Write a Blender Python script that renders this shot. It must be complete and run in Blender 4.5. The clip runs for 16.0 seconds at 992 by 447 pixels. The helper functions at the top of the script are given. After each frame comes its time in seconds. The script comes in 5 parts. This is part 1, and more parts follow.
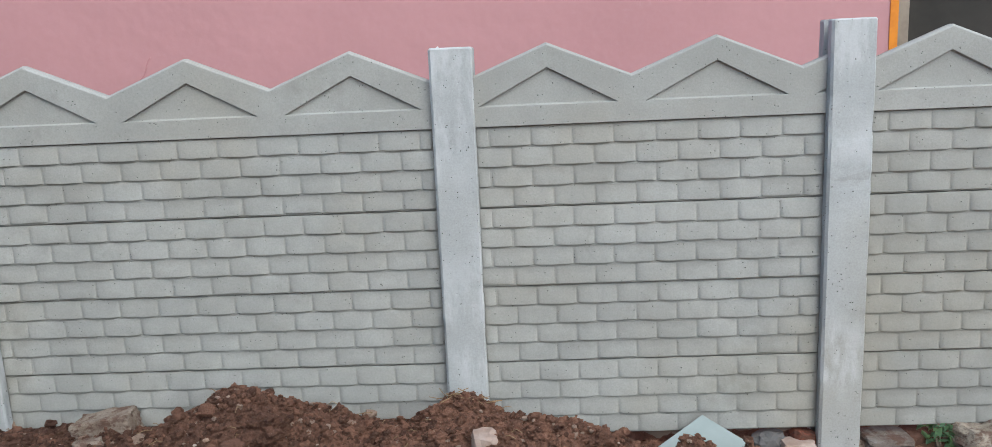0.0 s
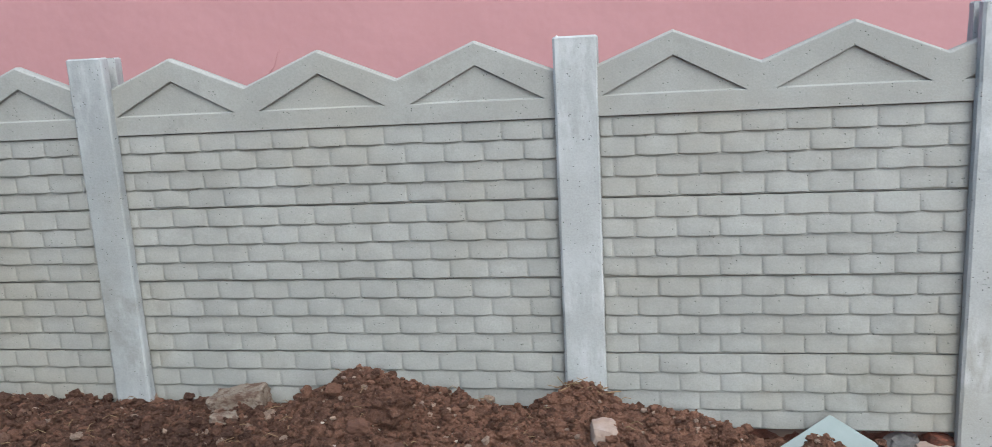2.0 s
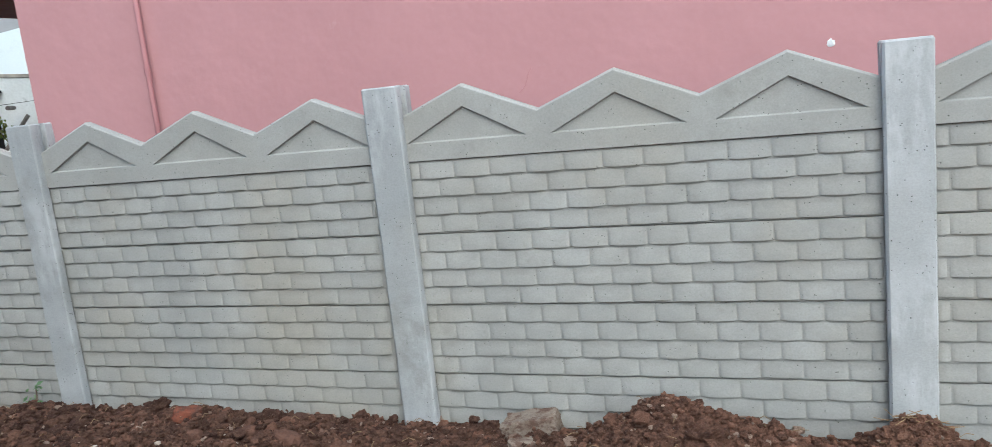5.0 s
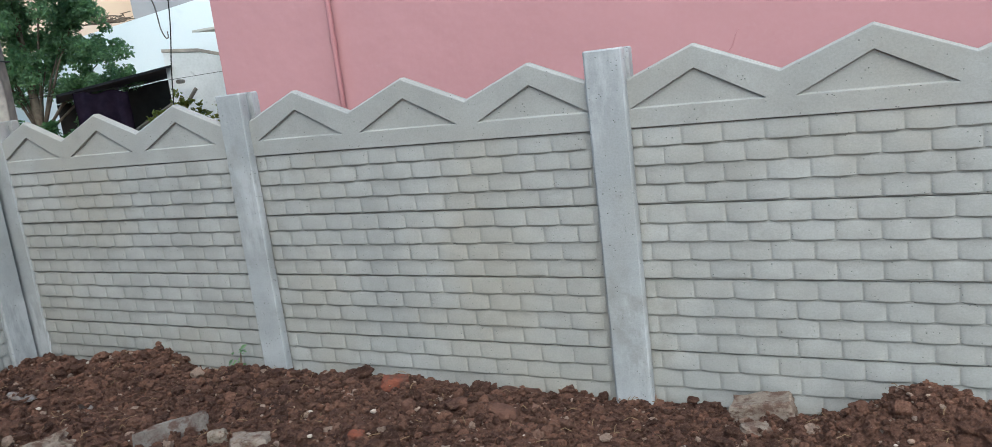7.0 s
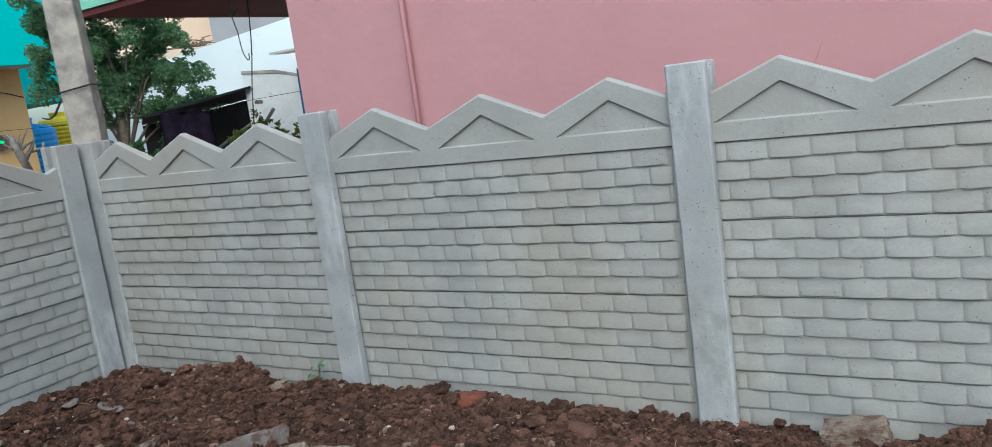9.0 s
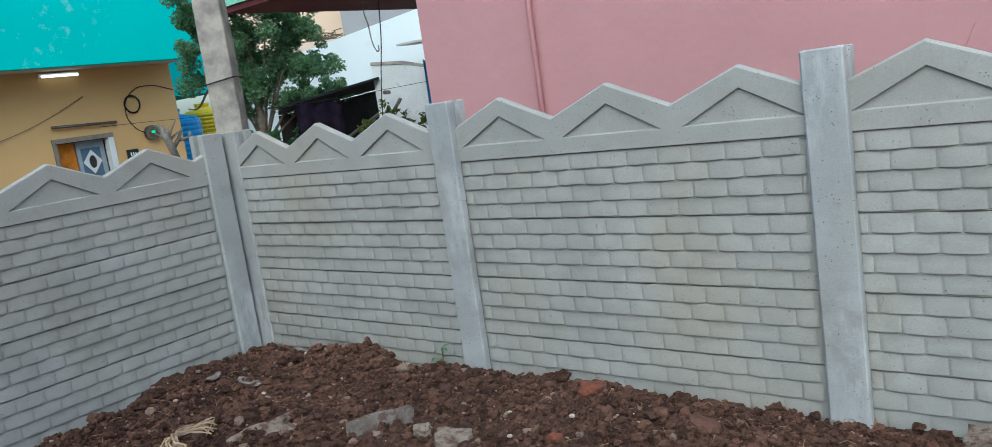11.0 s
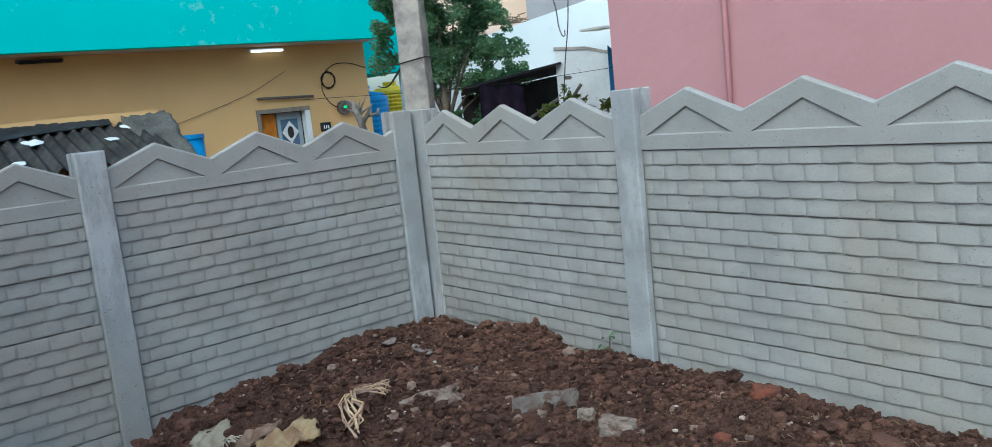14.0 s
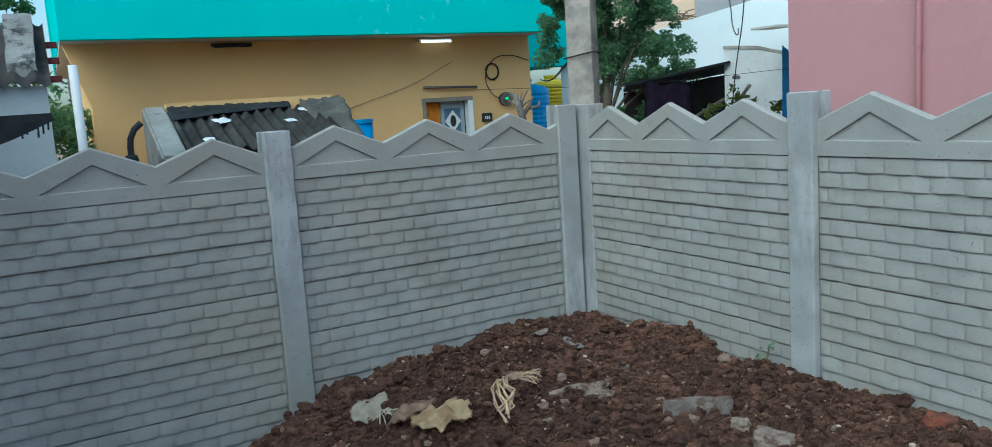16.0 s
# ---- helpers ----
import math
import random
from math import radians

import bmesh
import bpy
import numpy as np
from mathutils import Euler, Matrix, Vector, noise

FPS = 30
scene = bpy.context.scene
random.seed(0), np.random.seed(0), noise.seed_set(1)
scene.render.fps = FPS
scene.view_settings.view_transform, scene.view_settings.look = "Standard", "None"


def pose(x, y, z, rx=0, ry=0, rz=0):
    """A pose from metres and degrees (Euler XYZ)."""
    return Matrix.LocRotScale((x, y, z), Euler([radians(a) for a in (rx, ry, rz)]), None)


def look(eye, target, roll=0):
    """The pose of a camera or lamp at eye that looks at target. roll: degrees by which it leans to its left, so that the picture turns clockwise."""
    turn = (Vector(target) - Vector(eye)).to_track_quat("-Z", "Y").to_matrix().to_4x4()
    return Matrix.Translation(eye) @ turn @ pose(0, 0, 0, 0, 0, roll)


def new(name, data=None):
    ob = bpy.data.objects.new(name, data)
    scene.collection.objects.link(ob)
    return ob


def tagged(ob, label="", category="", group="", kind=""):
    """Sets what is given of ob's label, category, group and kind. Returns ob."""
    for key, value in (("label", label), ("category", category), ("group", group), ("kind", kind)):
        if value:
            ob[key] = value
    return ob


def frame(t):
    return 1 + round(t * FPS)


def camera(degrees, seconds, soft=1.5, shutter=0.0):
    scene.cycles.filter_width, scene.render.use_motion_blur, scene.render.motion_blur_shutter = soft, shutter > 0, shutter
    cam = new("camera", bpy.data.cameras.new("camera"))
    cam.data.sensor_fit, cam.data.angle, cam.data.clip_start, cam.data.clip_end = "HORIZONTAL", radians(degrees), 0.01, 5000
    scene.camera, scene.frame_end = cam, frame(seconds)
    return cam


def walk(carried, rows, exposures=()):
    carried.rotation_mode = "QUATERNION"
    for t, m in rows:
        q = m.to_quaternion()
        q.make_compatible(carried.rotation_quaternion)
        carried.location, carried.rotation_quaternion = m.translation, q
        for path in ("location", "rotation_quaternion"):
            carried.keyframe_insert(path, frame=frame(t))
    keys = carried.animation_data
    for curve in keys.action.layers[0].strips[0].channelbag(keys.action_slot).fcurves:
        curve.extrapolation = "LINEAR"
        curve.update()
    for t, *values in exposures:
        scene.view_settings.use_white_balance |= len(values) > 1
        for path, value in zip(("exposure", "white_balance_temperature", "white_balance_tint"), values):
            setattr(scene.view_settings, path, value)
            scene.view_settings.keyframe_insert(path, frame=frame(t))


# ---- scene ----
cam = camera(61.2, 16.0, soft=0.5, shutter=0.3)
PATH = [
    (0, (0.357, -3.031, 1.452), (0.266, -1.072, 1.06), -2.6),
    (0.5, (0.354, -3.03, 1.455), (0.219, -1.075, 1.052), -2.5),
    (1, (0.335, -3.03, 1.452), (0.134, -1.083, 1.04), -2.6),
    (1.5, (0.322, -3.033, 1.448), (0.067, -1.094, 1.028), -2.8),
    (2, (0.294, -3.04, 1.448), (-0.043, -1.11, 1.047), -3.2),
    (2.5, (0.195, -3.059, 1.444), (-0.192, -1.134, 1.068), -3.8),
    (3, (0.098, -3.092, 1.465), (-0.369, -1.191, 1.054), -4.5),
    (3.5, (-0.033, -3.089, 1.448), (-0.559, -1.192, 1.091), -5.0),
    (3.7, (-0.117, -3.08, 1.454), (-0.645, -1.183, 1.109), -5.0),
    (5.8, (-0.384, -3.062, 1.536), (-1.199, -1.282, 1.129), -6.5),
    (6, (-0.442, -3.061, 1.531), (-1.285, -1.298, 1.101), -6.6),
    (6.5, (-0.614, -3.08, 1.526), (-1.468, -1.311, 1.151), -6.6),
    (7, (-0.732, -3.083, 1.527), (-1.651, -1.349, 1.141), -7.1),
    (7.5, (-0.762, -3.08, 1.525), (-1.688, -1.339, 1.188), -7.2),
    (8, (-0.769, -3.077, 1.523), (-1.703, -1.345, 1.17), -7.2),
    (8.5, (-0.77, -3.086, 1.526), (-1.757, -1.38, 1.188), -7.6),
    (9, (-0.785, -3.091, 1.522), (-1.841, -1.423, 1.198), -7.8),
    (9.5, (-0.786, -3.095, 1.522), (-1.904, -1.468, 1.199), -8.1),
    (12, (-0.791, -3.126, 1.525), (-2.174, -1.712, 1.227), -7.7),
    (12.5, (-0.796, -3.136, 1.526), (-2.226, -1.768, 1.232), -7.4),
    (13, (-0.801, -3.146, 1.529), (-2.286, -1.837, 1.243), -7.6),
    (13.5, (-0.805, -3.146, 1.523), (-2.325, -1.879, 1.236), -7.3),
    (14, (-0.807, -3.153, 1.524), (-2.37, -1.941, 1.233), -6.0),
    (14.5, (-0.808, -3.166, 1.526), (-2.425, -2.026, 1.232), -4.8),
    (15, (-0.807, -3.178, 1.522), (-2.486, -2.131, 1.233), -3.8),
    (15.5, (-0.807, -3.199, 1.528), (-2.528, -2.218, 1.251), -3.6),
    (16, (-0.816, -3.212, 1.528), (-2.573, -2.297, 1.254), -3.7),
]
walk(cam, [(t, look(eye, target, roll)) for t, eye, target, roll in PATH],
     exposures=[(0.0, 0.72, 5900, 0), (3.5, 0.87, 5850, -1), (9.0, 0.73, 5700, -3), (12.5, 0.66, 5500, -6), (14.5, 0.72, 5350, -6), (16.0, 0.55, 5250, -13)])


# ---- world, sun, exposure ----
world = bpy.data.worlds.new("world")
scene.world = world
world.use_nodes = True
wn = world.node_tree.nodes
sky = wn.new("ShaderNodeTexSky")
sky.sky_type, sky.sun_disc = "NISHITA", False
SUN_EL, SUN_AZ = 50.0, 150.0
sky.sun_elevation, sky.sun_rotation = radians(SUN_EL), radians(SUN_AZ)
sky.air_density, sky.dust_density = 1.0, 3.0
wn["Background"].inputs[1].default_value = 0.15
world.node_tree.links.new(sky.outputs[0], wn["Background"].inputs[0])
sun = new("sun", bpy.data.lights.new("sun", "SUN"))
sun.data.energy, sun.data.angle, sun.data.color = 1.0, radians(80), (1.0, 0.94, 0.87)
_az, _el = radians(SUN_AZ), radians(SUN_EL)
sun.matrix_world = look((0, 0, 0), (-math.sin(_az) * math.cos(_el), -math.cos(_az) * math.cos(_el), -math.sin(_el)))


# ---- materials ----
class Mat:
    """A small builder of procedural node materials."""

    def __init__(self, name, rough=0.85, metal=0.0, spec=0.3):
        self.m = bpy.data.materials.new(name)
        self.m.use_nodes = True
        self.t = self.m.node_tree
        self.b = self.t.nodes["Principled BSDF"]
        self.b.inputs["Roughness"].default_value = rough
        self.b.inputs["Metallic"].default_value = metal
        self.b.inputs["Specular IOR Level"].default_value = spec
        self.coord = self.t.nodes.new("ShaderNodeNewGeometry").outputs["Position"]

    def local(self):
        self.coord = self.t.nodes.new("ShaderNodeTexCoord").outputs["Object"]
        return self

    def link(self, a, b):
        self.t.links.new(a, b)

    def noise(self, scale, detail=4, rough=0.55, stretch=(1, 1, 1), distort=0.0):
        n = self.t.nodes.new("ShaderNodeTexNoise")
        mp = self.t.nodes.new("ShaderNodeMapping")
        mp.inputs["Scale"].default_value = stretch
        self.link(self.coord, mp.inputs[0])
        self.link(mp.outputs[0], n.inputs["Vector"])
        n.inputs["Scale"].default_value, n.inputs["Detail"].default_value = scale, detail
        n.inputs["Roughness"].default_value, n.inputs["Distortion"].default_value = rough, distort
        return n.outputs["Fac"]

    def cells(self, scale, stretch=(1, 1, 1)):
        n = self.t.nodes.new("ShaderNodeTexVoronoi")
        mp = self.t.nodes.new("ShaderNodeMapping")
        mp.inputs["Scale"].default_value = stretch
        self.link(self.coord, mp.inputs[0])
        self.link(mp.outputs[0], n.inputs["Vector"])
        n.inputs["Scale"].default_value = scale
        return n.outputs["Distance"]

    def ramp(self, fac, lo, hi, a=0.0, b=1.0):
        n = self.t.nodes.new("ShaderNodeMapRange")
        n.interpolation_type = "SMOOTHSTEP"
        self.link(fac, n.inputs[0])
        for i, v in enumerate((lo, hi, a, b)):
            n.inputs[i + 1].default_value = v
        return n.outputs[0]

    def random(self):
        return self.t.nodes.new("ShaderNodeObjectInfo").outputs["Random"]

    def island(self):
        return self.t.nodes.new("ShaderNodeNewGeometry").outputs["Random Per Island"]

    def mul(self, a, b, op="MULTIPLY"):
        n = self.t.nodes.new("ShaderNodeMath")
        n.operation = op
        for i, v in enumerate((a, b)):
            if isinstance(v, (int, float)):
                n.inputs[i].default_value = v
            else:
                self.link(v, n.inputs[i])
        return n.outputs[0]

    def mix(self, fac, a, b, mode="MIX"):
        n = self.t.nodes.new("ShaderNodeMix")
        n.data_type, n.blend_type = "RGBA", mode
        for i, v in ((0, fac), (6, a), (7, b)):
            if isinstance(v, tuple):
                n.inputs[i].default_value = (*v, 1)
            elif isinstance(v, (int, float)):
                n.inputs[i].default_value = v
            else:
                self.link(v, n.inputs[i])
        return n.outputs[2]

    def color(self, c):
        if isinstance(c, tuple):
            self.b.inputs["Base Color"].default_value = (*c, 1)
        else:
            self.link(c, self.b.inputs["Base Color"])
        return self

    def rough(self, r):
        self.link(r, self.b.inputs["Roughness"])
        return self

    def bump(self, height, dist=0.002, strength=0.6):
        n = self.t.nodes.new("ShaderNodeBump")
        n.inputs["Strength"].default_value, n.inputs["Distance"].default_value = strength, dist
        self.link(height, n.inputs["Height"])
        prev = self.b.inputs["Normal"].links
        if prev:
            self.link(prev[0].from_socket, n.inputs["Normal"])
        self.link(n.outputs[0], self.b.inputs["Normal"])
        return self


def concrete(name, a, b, warm, pores=1.0, streak=0.0):
    """Cast grey concrete: cloudy tone, warm blotches, small dark pores."""
    m = Mat(name, 0.88, spec=0.25)
    cloud = m.ramp(m.noise(3.2, 6, 0.6), 0.3, 0.72)
    c = m.mix(cloud, a, b)
    c = m.mix(m.ramp(m.noise(1.1, 3), 0.45, 0.72, 0, 0.75), c, warm)
    c = m.mix(m.mul(m.random(), 0.14), c, m.mix(m.ramp(m.noise(0.8, 2), 0.4, 0.6), warm, (0.264, 0.268, 0.264)))
    c = m.mix(m.ramp(m.noise(7.5, 6, 0.7), 0.55, 0.75, 0, 0.35), c, (0.216, 0.208, 0.188))
    dirt = m.mul(m.ramp(m.noise(1.5, 5, 0.65), 0.55, 0.7), m.ramp(m.noise(9, 5, 0.7), 0.3, 0.65))
    c = m.mix(m.mul(dirt, 0.5), c, (0.205, 0.195, 0.165))
    grain = m.noise(140, 3, 0.7)
    c = m.mix(m.ramp(grain, 0.3, 0.75, 0, 0.22), c, (0.16, 0.16, 0.144))
    if streak:
        white = m.mul(m.ramp(m.noise(11, 6, 0.7, (1, 1, 0.3)), 0.38, 0.6), m.ramp(m.noise(1.7, 2), 0.58 - 0.3 * streak, 0.72 - 0.3 * streak))
        c = m.mix(m.mul(white, streak), c, (0.592, 0.596, 0.608))
    pit = m.ramp(m.cells(62), 0.10, 0.17, 1, 0)
    few = m.ramp(m.noise(21, 3), 0.50, 0.62)
    pit = m.mul(m.mul(pit, few), pores)
    c = m.mix(m.mul(pit, 0.75), c, (0.08, 0.076, 0.068))
    m.color(c)
    m.bump(grain, 0.0012, 0.5).bump(m.noise(26, 5, 0.6), 0.004, 0.5)
    m.bump(m.mul(pit, -1.0), 0.004, 0.8)
    return m.m


M_PANEL = concrete("cast_concrete", (0.3, 0.296, 0.282), (0.38, 0.376, 0.358), (0.344, 0.316, 0.268))
M_PANELWARM = concrete("buff_cast_concrete", (0.268, 0.262, 0.245), (0.345, 0.337, 0.315), (0.32, 0.296, 0.25))
M_CAP = concrete("cap_concrete", (0.32, 0.316, 0.3), (0.392, 0.388, 0.368), (0.356, 0.332, 0.288), 1.2)
M_POST = concrete("post_concrete", (0.324, 0.334, 0.338), (0.404, 0.414, 0.42), (0.352, 0.336, 0.296), 1.6, 0.45)
M_LIMED = concrete("limed_post_concrete", (0.37, 0.38, 0.385), (0.46, 0.47, 0.475), (0.38, 0.36, 0.32), 1.5, 0.55)


def plaster(name, base, alt, wear, wear_amt=0.5, scale=1.0, bump=0.006, worn=0.6):
    """Painted plaster with trowel unevenness, faded and worn patches."""
    m = Mat(name, 0.8, spec=0.25)
    c = m.mix(m.ramp(m.noise(0.9 * scale, 5, 0.6), 0.3, 0.7), base, alt)
    w = m.mul(m.ramp(m.noise(5 * scale, 8, 0.7), worn, worn + 0.14), m.ramp(m.noise(0.8 * scale, 3), 0.42, 0.62))
    c = m.mix(m.mul(w, wear_amt), c, wear)
    c = m.mix(m.ramp(m.noise(40, 3), 0.35, 0.8, 0, 0.12), c, wear)
    m.color(c)
    m.bump(m.noise(3.0 * scale, 3, 0.5), bump * 5, 0.5).bump(m.noise(14 * scale, 4, 0.6), bump * 0.5, 0.35).bump(m.noise(70, 3), 0.0006, 0.25)
    return m.m


M_PINK = plaster("pink_plaster", (0.496, 0.26, 0.268), (0.456, 0.236, 0.244), (0.528, 0.336, 0.34), 0.6, 1.0, 0.006)
M_TEAL = plaster("teal_paint", (0.016, 0.56, 0.512), (0.024, 0.528, 0.488), (0.336, 0.656, 0.632), 0.5, 0.9, 0.006, 0.53)
M_OCHRE = plaster("ochre_paint", (0.76, 0.48, 0.20), (0.70, 0.44, 0.185), (0.56, 0.35, 0.2), 0.7, 0.7)
M_WASH = plaster("whitewash", (0.55, 0.59, 0.60), (0.48, 0.52, 0.53), (0.3, 0.31, 0.3), 0.4, 0.8)
M_WHITE = plaster("white_paint", (0.72, 0.77, 0.78), (0.68, 0.735, 0.75), (0.52, 0.56, 0.56), 0.3, 0.5)
M_DIRTYWHITE = plaster("weathered_white_plaster", (0.78, 0.79, 0.79), (0.62, 0.63, 0.62), (0.16, 0.16, 0.15), 0.8, 1.6)
M_STAINED = plaster("black_stained_concrete", (0.22, 0.215, 0.20), (0.36, 0.355, 0.33), (0.04, 0.04, 0.036), 0.95, 1.6, 0.012, 0.47)
M_CREAM = plaster("cream_paint", (0.72, 0.56, 0.42), (0.68, 0.52, 0.4), (0.5, 0.4, 0.3), 0.3, 0.4)
M_GREYWALL = plaster("grey_cement_plaster", (0.33, 0.33, 0.34), (0.27, 0.27, 0.28), (0.2, 0.2, 0.2), 0.5, 0.5)
M_MAROON = plaster("maroon_paint", (0.13, 0.03, 0.03), (0.11, 0.028, 0.028), (0.2, 0.08, 0.07), 0.3)
M_MINT = plaster("mint_paint", (0.28, 0.62, 0.42), (0.25, 0.56, 0.4), (0.5, 0.68, 0.6), 0.5)
M_SOFFIT = plaster("grey_soffit", (0.52, 0.50, 0.46), (0.44, 0.43, 0.4), (0.2, 0.2, 0.18), 0.5)
M_MOSSY = plaster("mossy_dark_plaster", (0.045, 0.045, 0.042), (0.10, 0.098, 0.09), (0.48, 0.40, 0.29), 0.95, 1.7, 0.012, 0.56)


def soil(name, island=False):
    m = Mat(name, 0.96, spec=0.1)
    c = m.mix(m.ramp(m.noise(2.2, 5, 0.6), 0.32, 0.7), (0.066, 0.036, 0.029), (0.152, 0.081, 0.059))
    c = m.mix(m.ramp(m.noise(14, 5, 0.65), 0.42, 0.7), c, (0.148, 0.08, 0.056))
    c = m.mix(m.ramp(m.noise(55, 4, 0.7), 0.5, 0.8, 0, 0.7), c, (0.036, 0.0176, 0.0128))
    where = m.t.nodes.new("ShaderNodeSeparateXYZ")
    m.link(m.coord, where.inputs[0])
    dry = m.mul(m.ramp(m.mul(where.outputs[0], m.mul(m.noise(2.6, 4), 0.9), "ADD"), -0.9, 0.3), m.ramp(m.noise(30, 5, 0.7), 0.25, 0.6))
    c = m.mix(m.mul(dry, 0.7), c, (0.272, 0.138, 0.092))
    if island:
        c = m.mix(m.ramp(m.island(), 0.0, 0.4, 0.6, 0.0), c, (0.032, 0.016, 0.012))
        c = m.mix(m.ramp(m.island(), 0.5, 1.0, 0.0, 0.55), c, (0.264, 0.134, 0.0896))
        c = m.mix(m.ramp(m.island(), 0.965, 0.975, 0.0, 0.7), c, (0.4, 0.304, 0.24))
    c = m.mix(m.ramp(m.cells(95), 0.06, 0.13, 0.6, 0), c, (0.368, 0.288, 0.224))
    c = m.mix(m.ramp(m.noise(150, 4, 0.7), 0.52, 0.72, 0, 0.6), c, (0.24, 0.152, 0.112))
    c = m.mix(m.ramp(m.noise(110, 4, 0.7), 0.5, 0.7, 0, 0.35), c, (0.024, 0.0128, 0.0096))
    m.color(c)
    m.bump(m.noise(70, 6, 0.75), 0.018, 1.0).bump(m.noise(240, 3, 0.7), 0.005, 0.8)
    return m.m


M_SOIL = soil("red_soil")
M_CLOD = soil("soil_clod", True)


def simple(name, a, b, scale=8, rough=0.7, metal=0.0, bump=0.0, spec=0.3):
    m = Mat(name, rough, metal, spec)
    m.color(m.mix(m.ramp(m.noise(scale, 5, 0.6), 0.3, 0.7), a, b))
    if bump:
        m.bump(m.noise(scale * 5, 5, 0.65), bump, 0.7)
    return m.m


def dusty(name, a, b, scale, bump, stain=0.8):
    """Broken masonry with red soil clinging to it in patches."""
    m = Mat(name, 0.93, spec=0.15)
    c = m.mix(m.ramp(m.noise(scale, 5, 0.65), 0.3, 0.7), a, b)
    c = m.mix(m.mul(m.ramp(m.noise(scale * 1.3, 6, 0.7, (1, 1, 1.4)), 0.46, 0.6), stain), c, (0.105, 0.056, 0.041))
    c = m.mix(m.ramp(m.noise(120, 3, 0.7), 0.5, 0.75, 0, 0.4), c, (0.05, 0.035, 0.028))
    m.color(c)
    m.bump(m.noise(scale * 4, 6, 0.7), bump * 1.6, 0.9).bump(m.noise(160, 3, 0.7), 0.002, 0.7)
    return m.m


M_STAINEDSTONE = dusty("soil_stained_rubble", (0.288, 0.24, 0.196), (0.2, 0.148, 0.116), 15, 0.006)
M_STONE = dusty("pale_concrete_rubble", (0.344, 0.296, 0.24), (0.248, 0.2, 0.156), 14, 0.006)
M_GREYSTONE = dusty("grey_rubble", (0.24, 0.22, 0.2), (0.12, 0.088, 0.072), 9, 0.006)
M_BRICK = dusty("red_brick_rubble", (0.216, 0.072, 0.044), (0.128, 0.0528, 0.0376), 18, 0.005)
M_BRICKDUST = dusty("soil_stained_brick", (0.152, 0.0784, 0.0544), (0.1, 0.0512, 0.0376), 16, 0.006)
M_PALEPINK = simple("pale_pink_brick", (0.38, 0.295, 0.255), (0.30, 0.21, 0.165), 16, 0.9, bump=0.004)
M_SHEET = simple("pale_green_glazed_sheet", (0.26, 0.30, 0.30), (0.22, 0.26, 0.255), 6, 0.5)
M_DARKSTONE = simple("dark_stone", (0.09, 0.085, 0.085), (0.15, 0.14, 0.135), 14, 0.85, bump=0.005)
M_SACK = simple("dirty_yellow_sackcloth", (0.62, 0.50, 0.29), (0.40, 0.25, 0.15), 11, 0.9, bump=0.003)
M_RAG = simple("brown_rag", (0.44, 0.31, 0.23), (0.24, 0.15, 0.11), 14, 0.95, bump=0.003)
M_SACKWHITE = simple("pale_plastic_sack", (0.54, 0.50, 0.40), (0.38, 0.32, 0.24), 18, 0.7, bump=0.002)
M_PLASTIC = simple("grey_plastic_film", (0.42, 0.38, 0.36), (0.2, 0.14, 0.115), 25, 0.5, bump=0.003)
M_PIPE = simple("pink_painted_pipe", (0.448, 0.216, 0.224), (0.4, 0.188, 0.196), 5, 0.6)
M_POLE = simple("weathered_pole_concrete", (0.44, 0.39, 0.33), (0.22, 0.20, 0.185), 7, 0.9, bump=0.006)
M_ASBESTOS = simple("dark_weathered_corrugated_sheet", (0.045, 0.043, 0.042), (0.13, 0.125, 0.12), 3, 0.92, bump=0.004)
M_BLACK = simple("black_tarpaulin", (0.012, 0.013, 0.016), (0.03, 0.032, 0.036), 6, 0.6)
M_CLOTH = simple("dark_purple_cloth", (0.022, 0.014, 0.032), (0.04, 0.026, 0.05), 12, 0.95, bump=0.002)
M_CABLE = simple("black_cable", (0.012, 0.012, 0.012), (0.03, 0.028, 0.026), 20, 0.6)
M_STEEL = simple("dull_steel", (0.2, 0.17, 0.15), (0.12, 0.1, 0.09), 20, 0.5, 0.7)
M_PVC = simple("white_pvc", (0.74, 0.75, 0.76), (0.66, 0.67, 0.68), 4, 0.4)
M_BLUE = simple("blue_plastic", (0.03, 0.24, 0.56), (0.04, 0.3, 0.62), 3, 0.4)
M_YELLOW = simple("yellow_plastic", (0.85, 0.64, 0.03), (0.75, 0.55, 0.03), 4, 0.5)
M_ORANGE = simple("orange_varnished_wood", (0.72, 0.25, 0.02), (0.55, 0.17, 0.015), 9, 0.4)
M_DOORGREY = simple("pale_grey_door_paint", (0.42, 0.47, 0.5), (0.35, 0.4, 0.44), 5, 0.5)
M_DOORBLUE = simple("slate_blue_door_panel", (0.12, 0.19, 0.27), (0.1, 0.15, 0.22), 5, 0.4)
M_FRAME = simple("door_frame_wood", (0.3, 0.25, 0.2), (0.22, 0.18, 0.14), 9, 0.7)
# near-black; on the room and shack backs this colour stands for shade
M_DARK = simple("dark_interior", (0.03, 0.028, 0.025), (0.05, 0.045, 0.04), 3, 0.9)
M_BARK = simple("tree_bark", (0.12, 0.09, 0.065), (0.2, 0.16, 0.12), 14, 0.95, bump=0.008)
M_GREYWOOD = simple("grey_dead_wood", (0.15, 0.13, 0.115), (0.25, 0.225, 0.20), 14, 0.95, bump=0.008)
M_DRY = simple("dry_leaves", (0.2, 0.13, 0.075), (0.3, 0.2, 0.11), 12, 0.95)
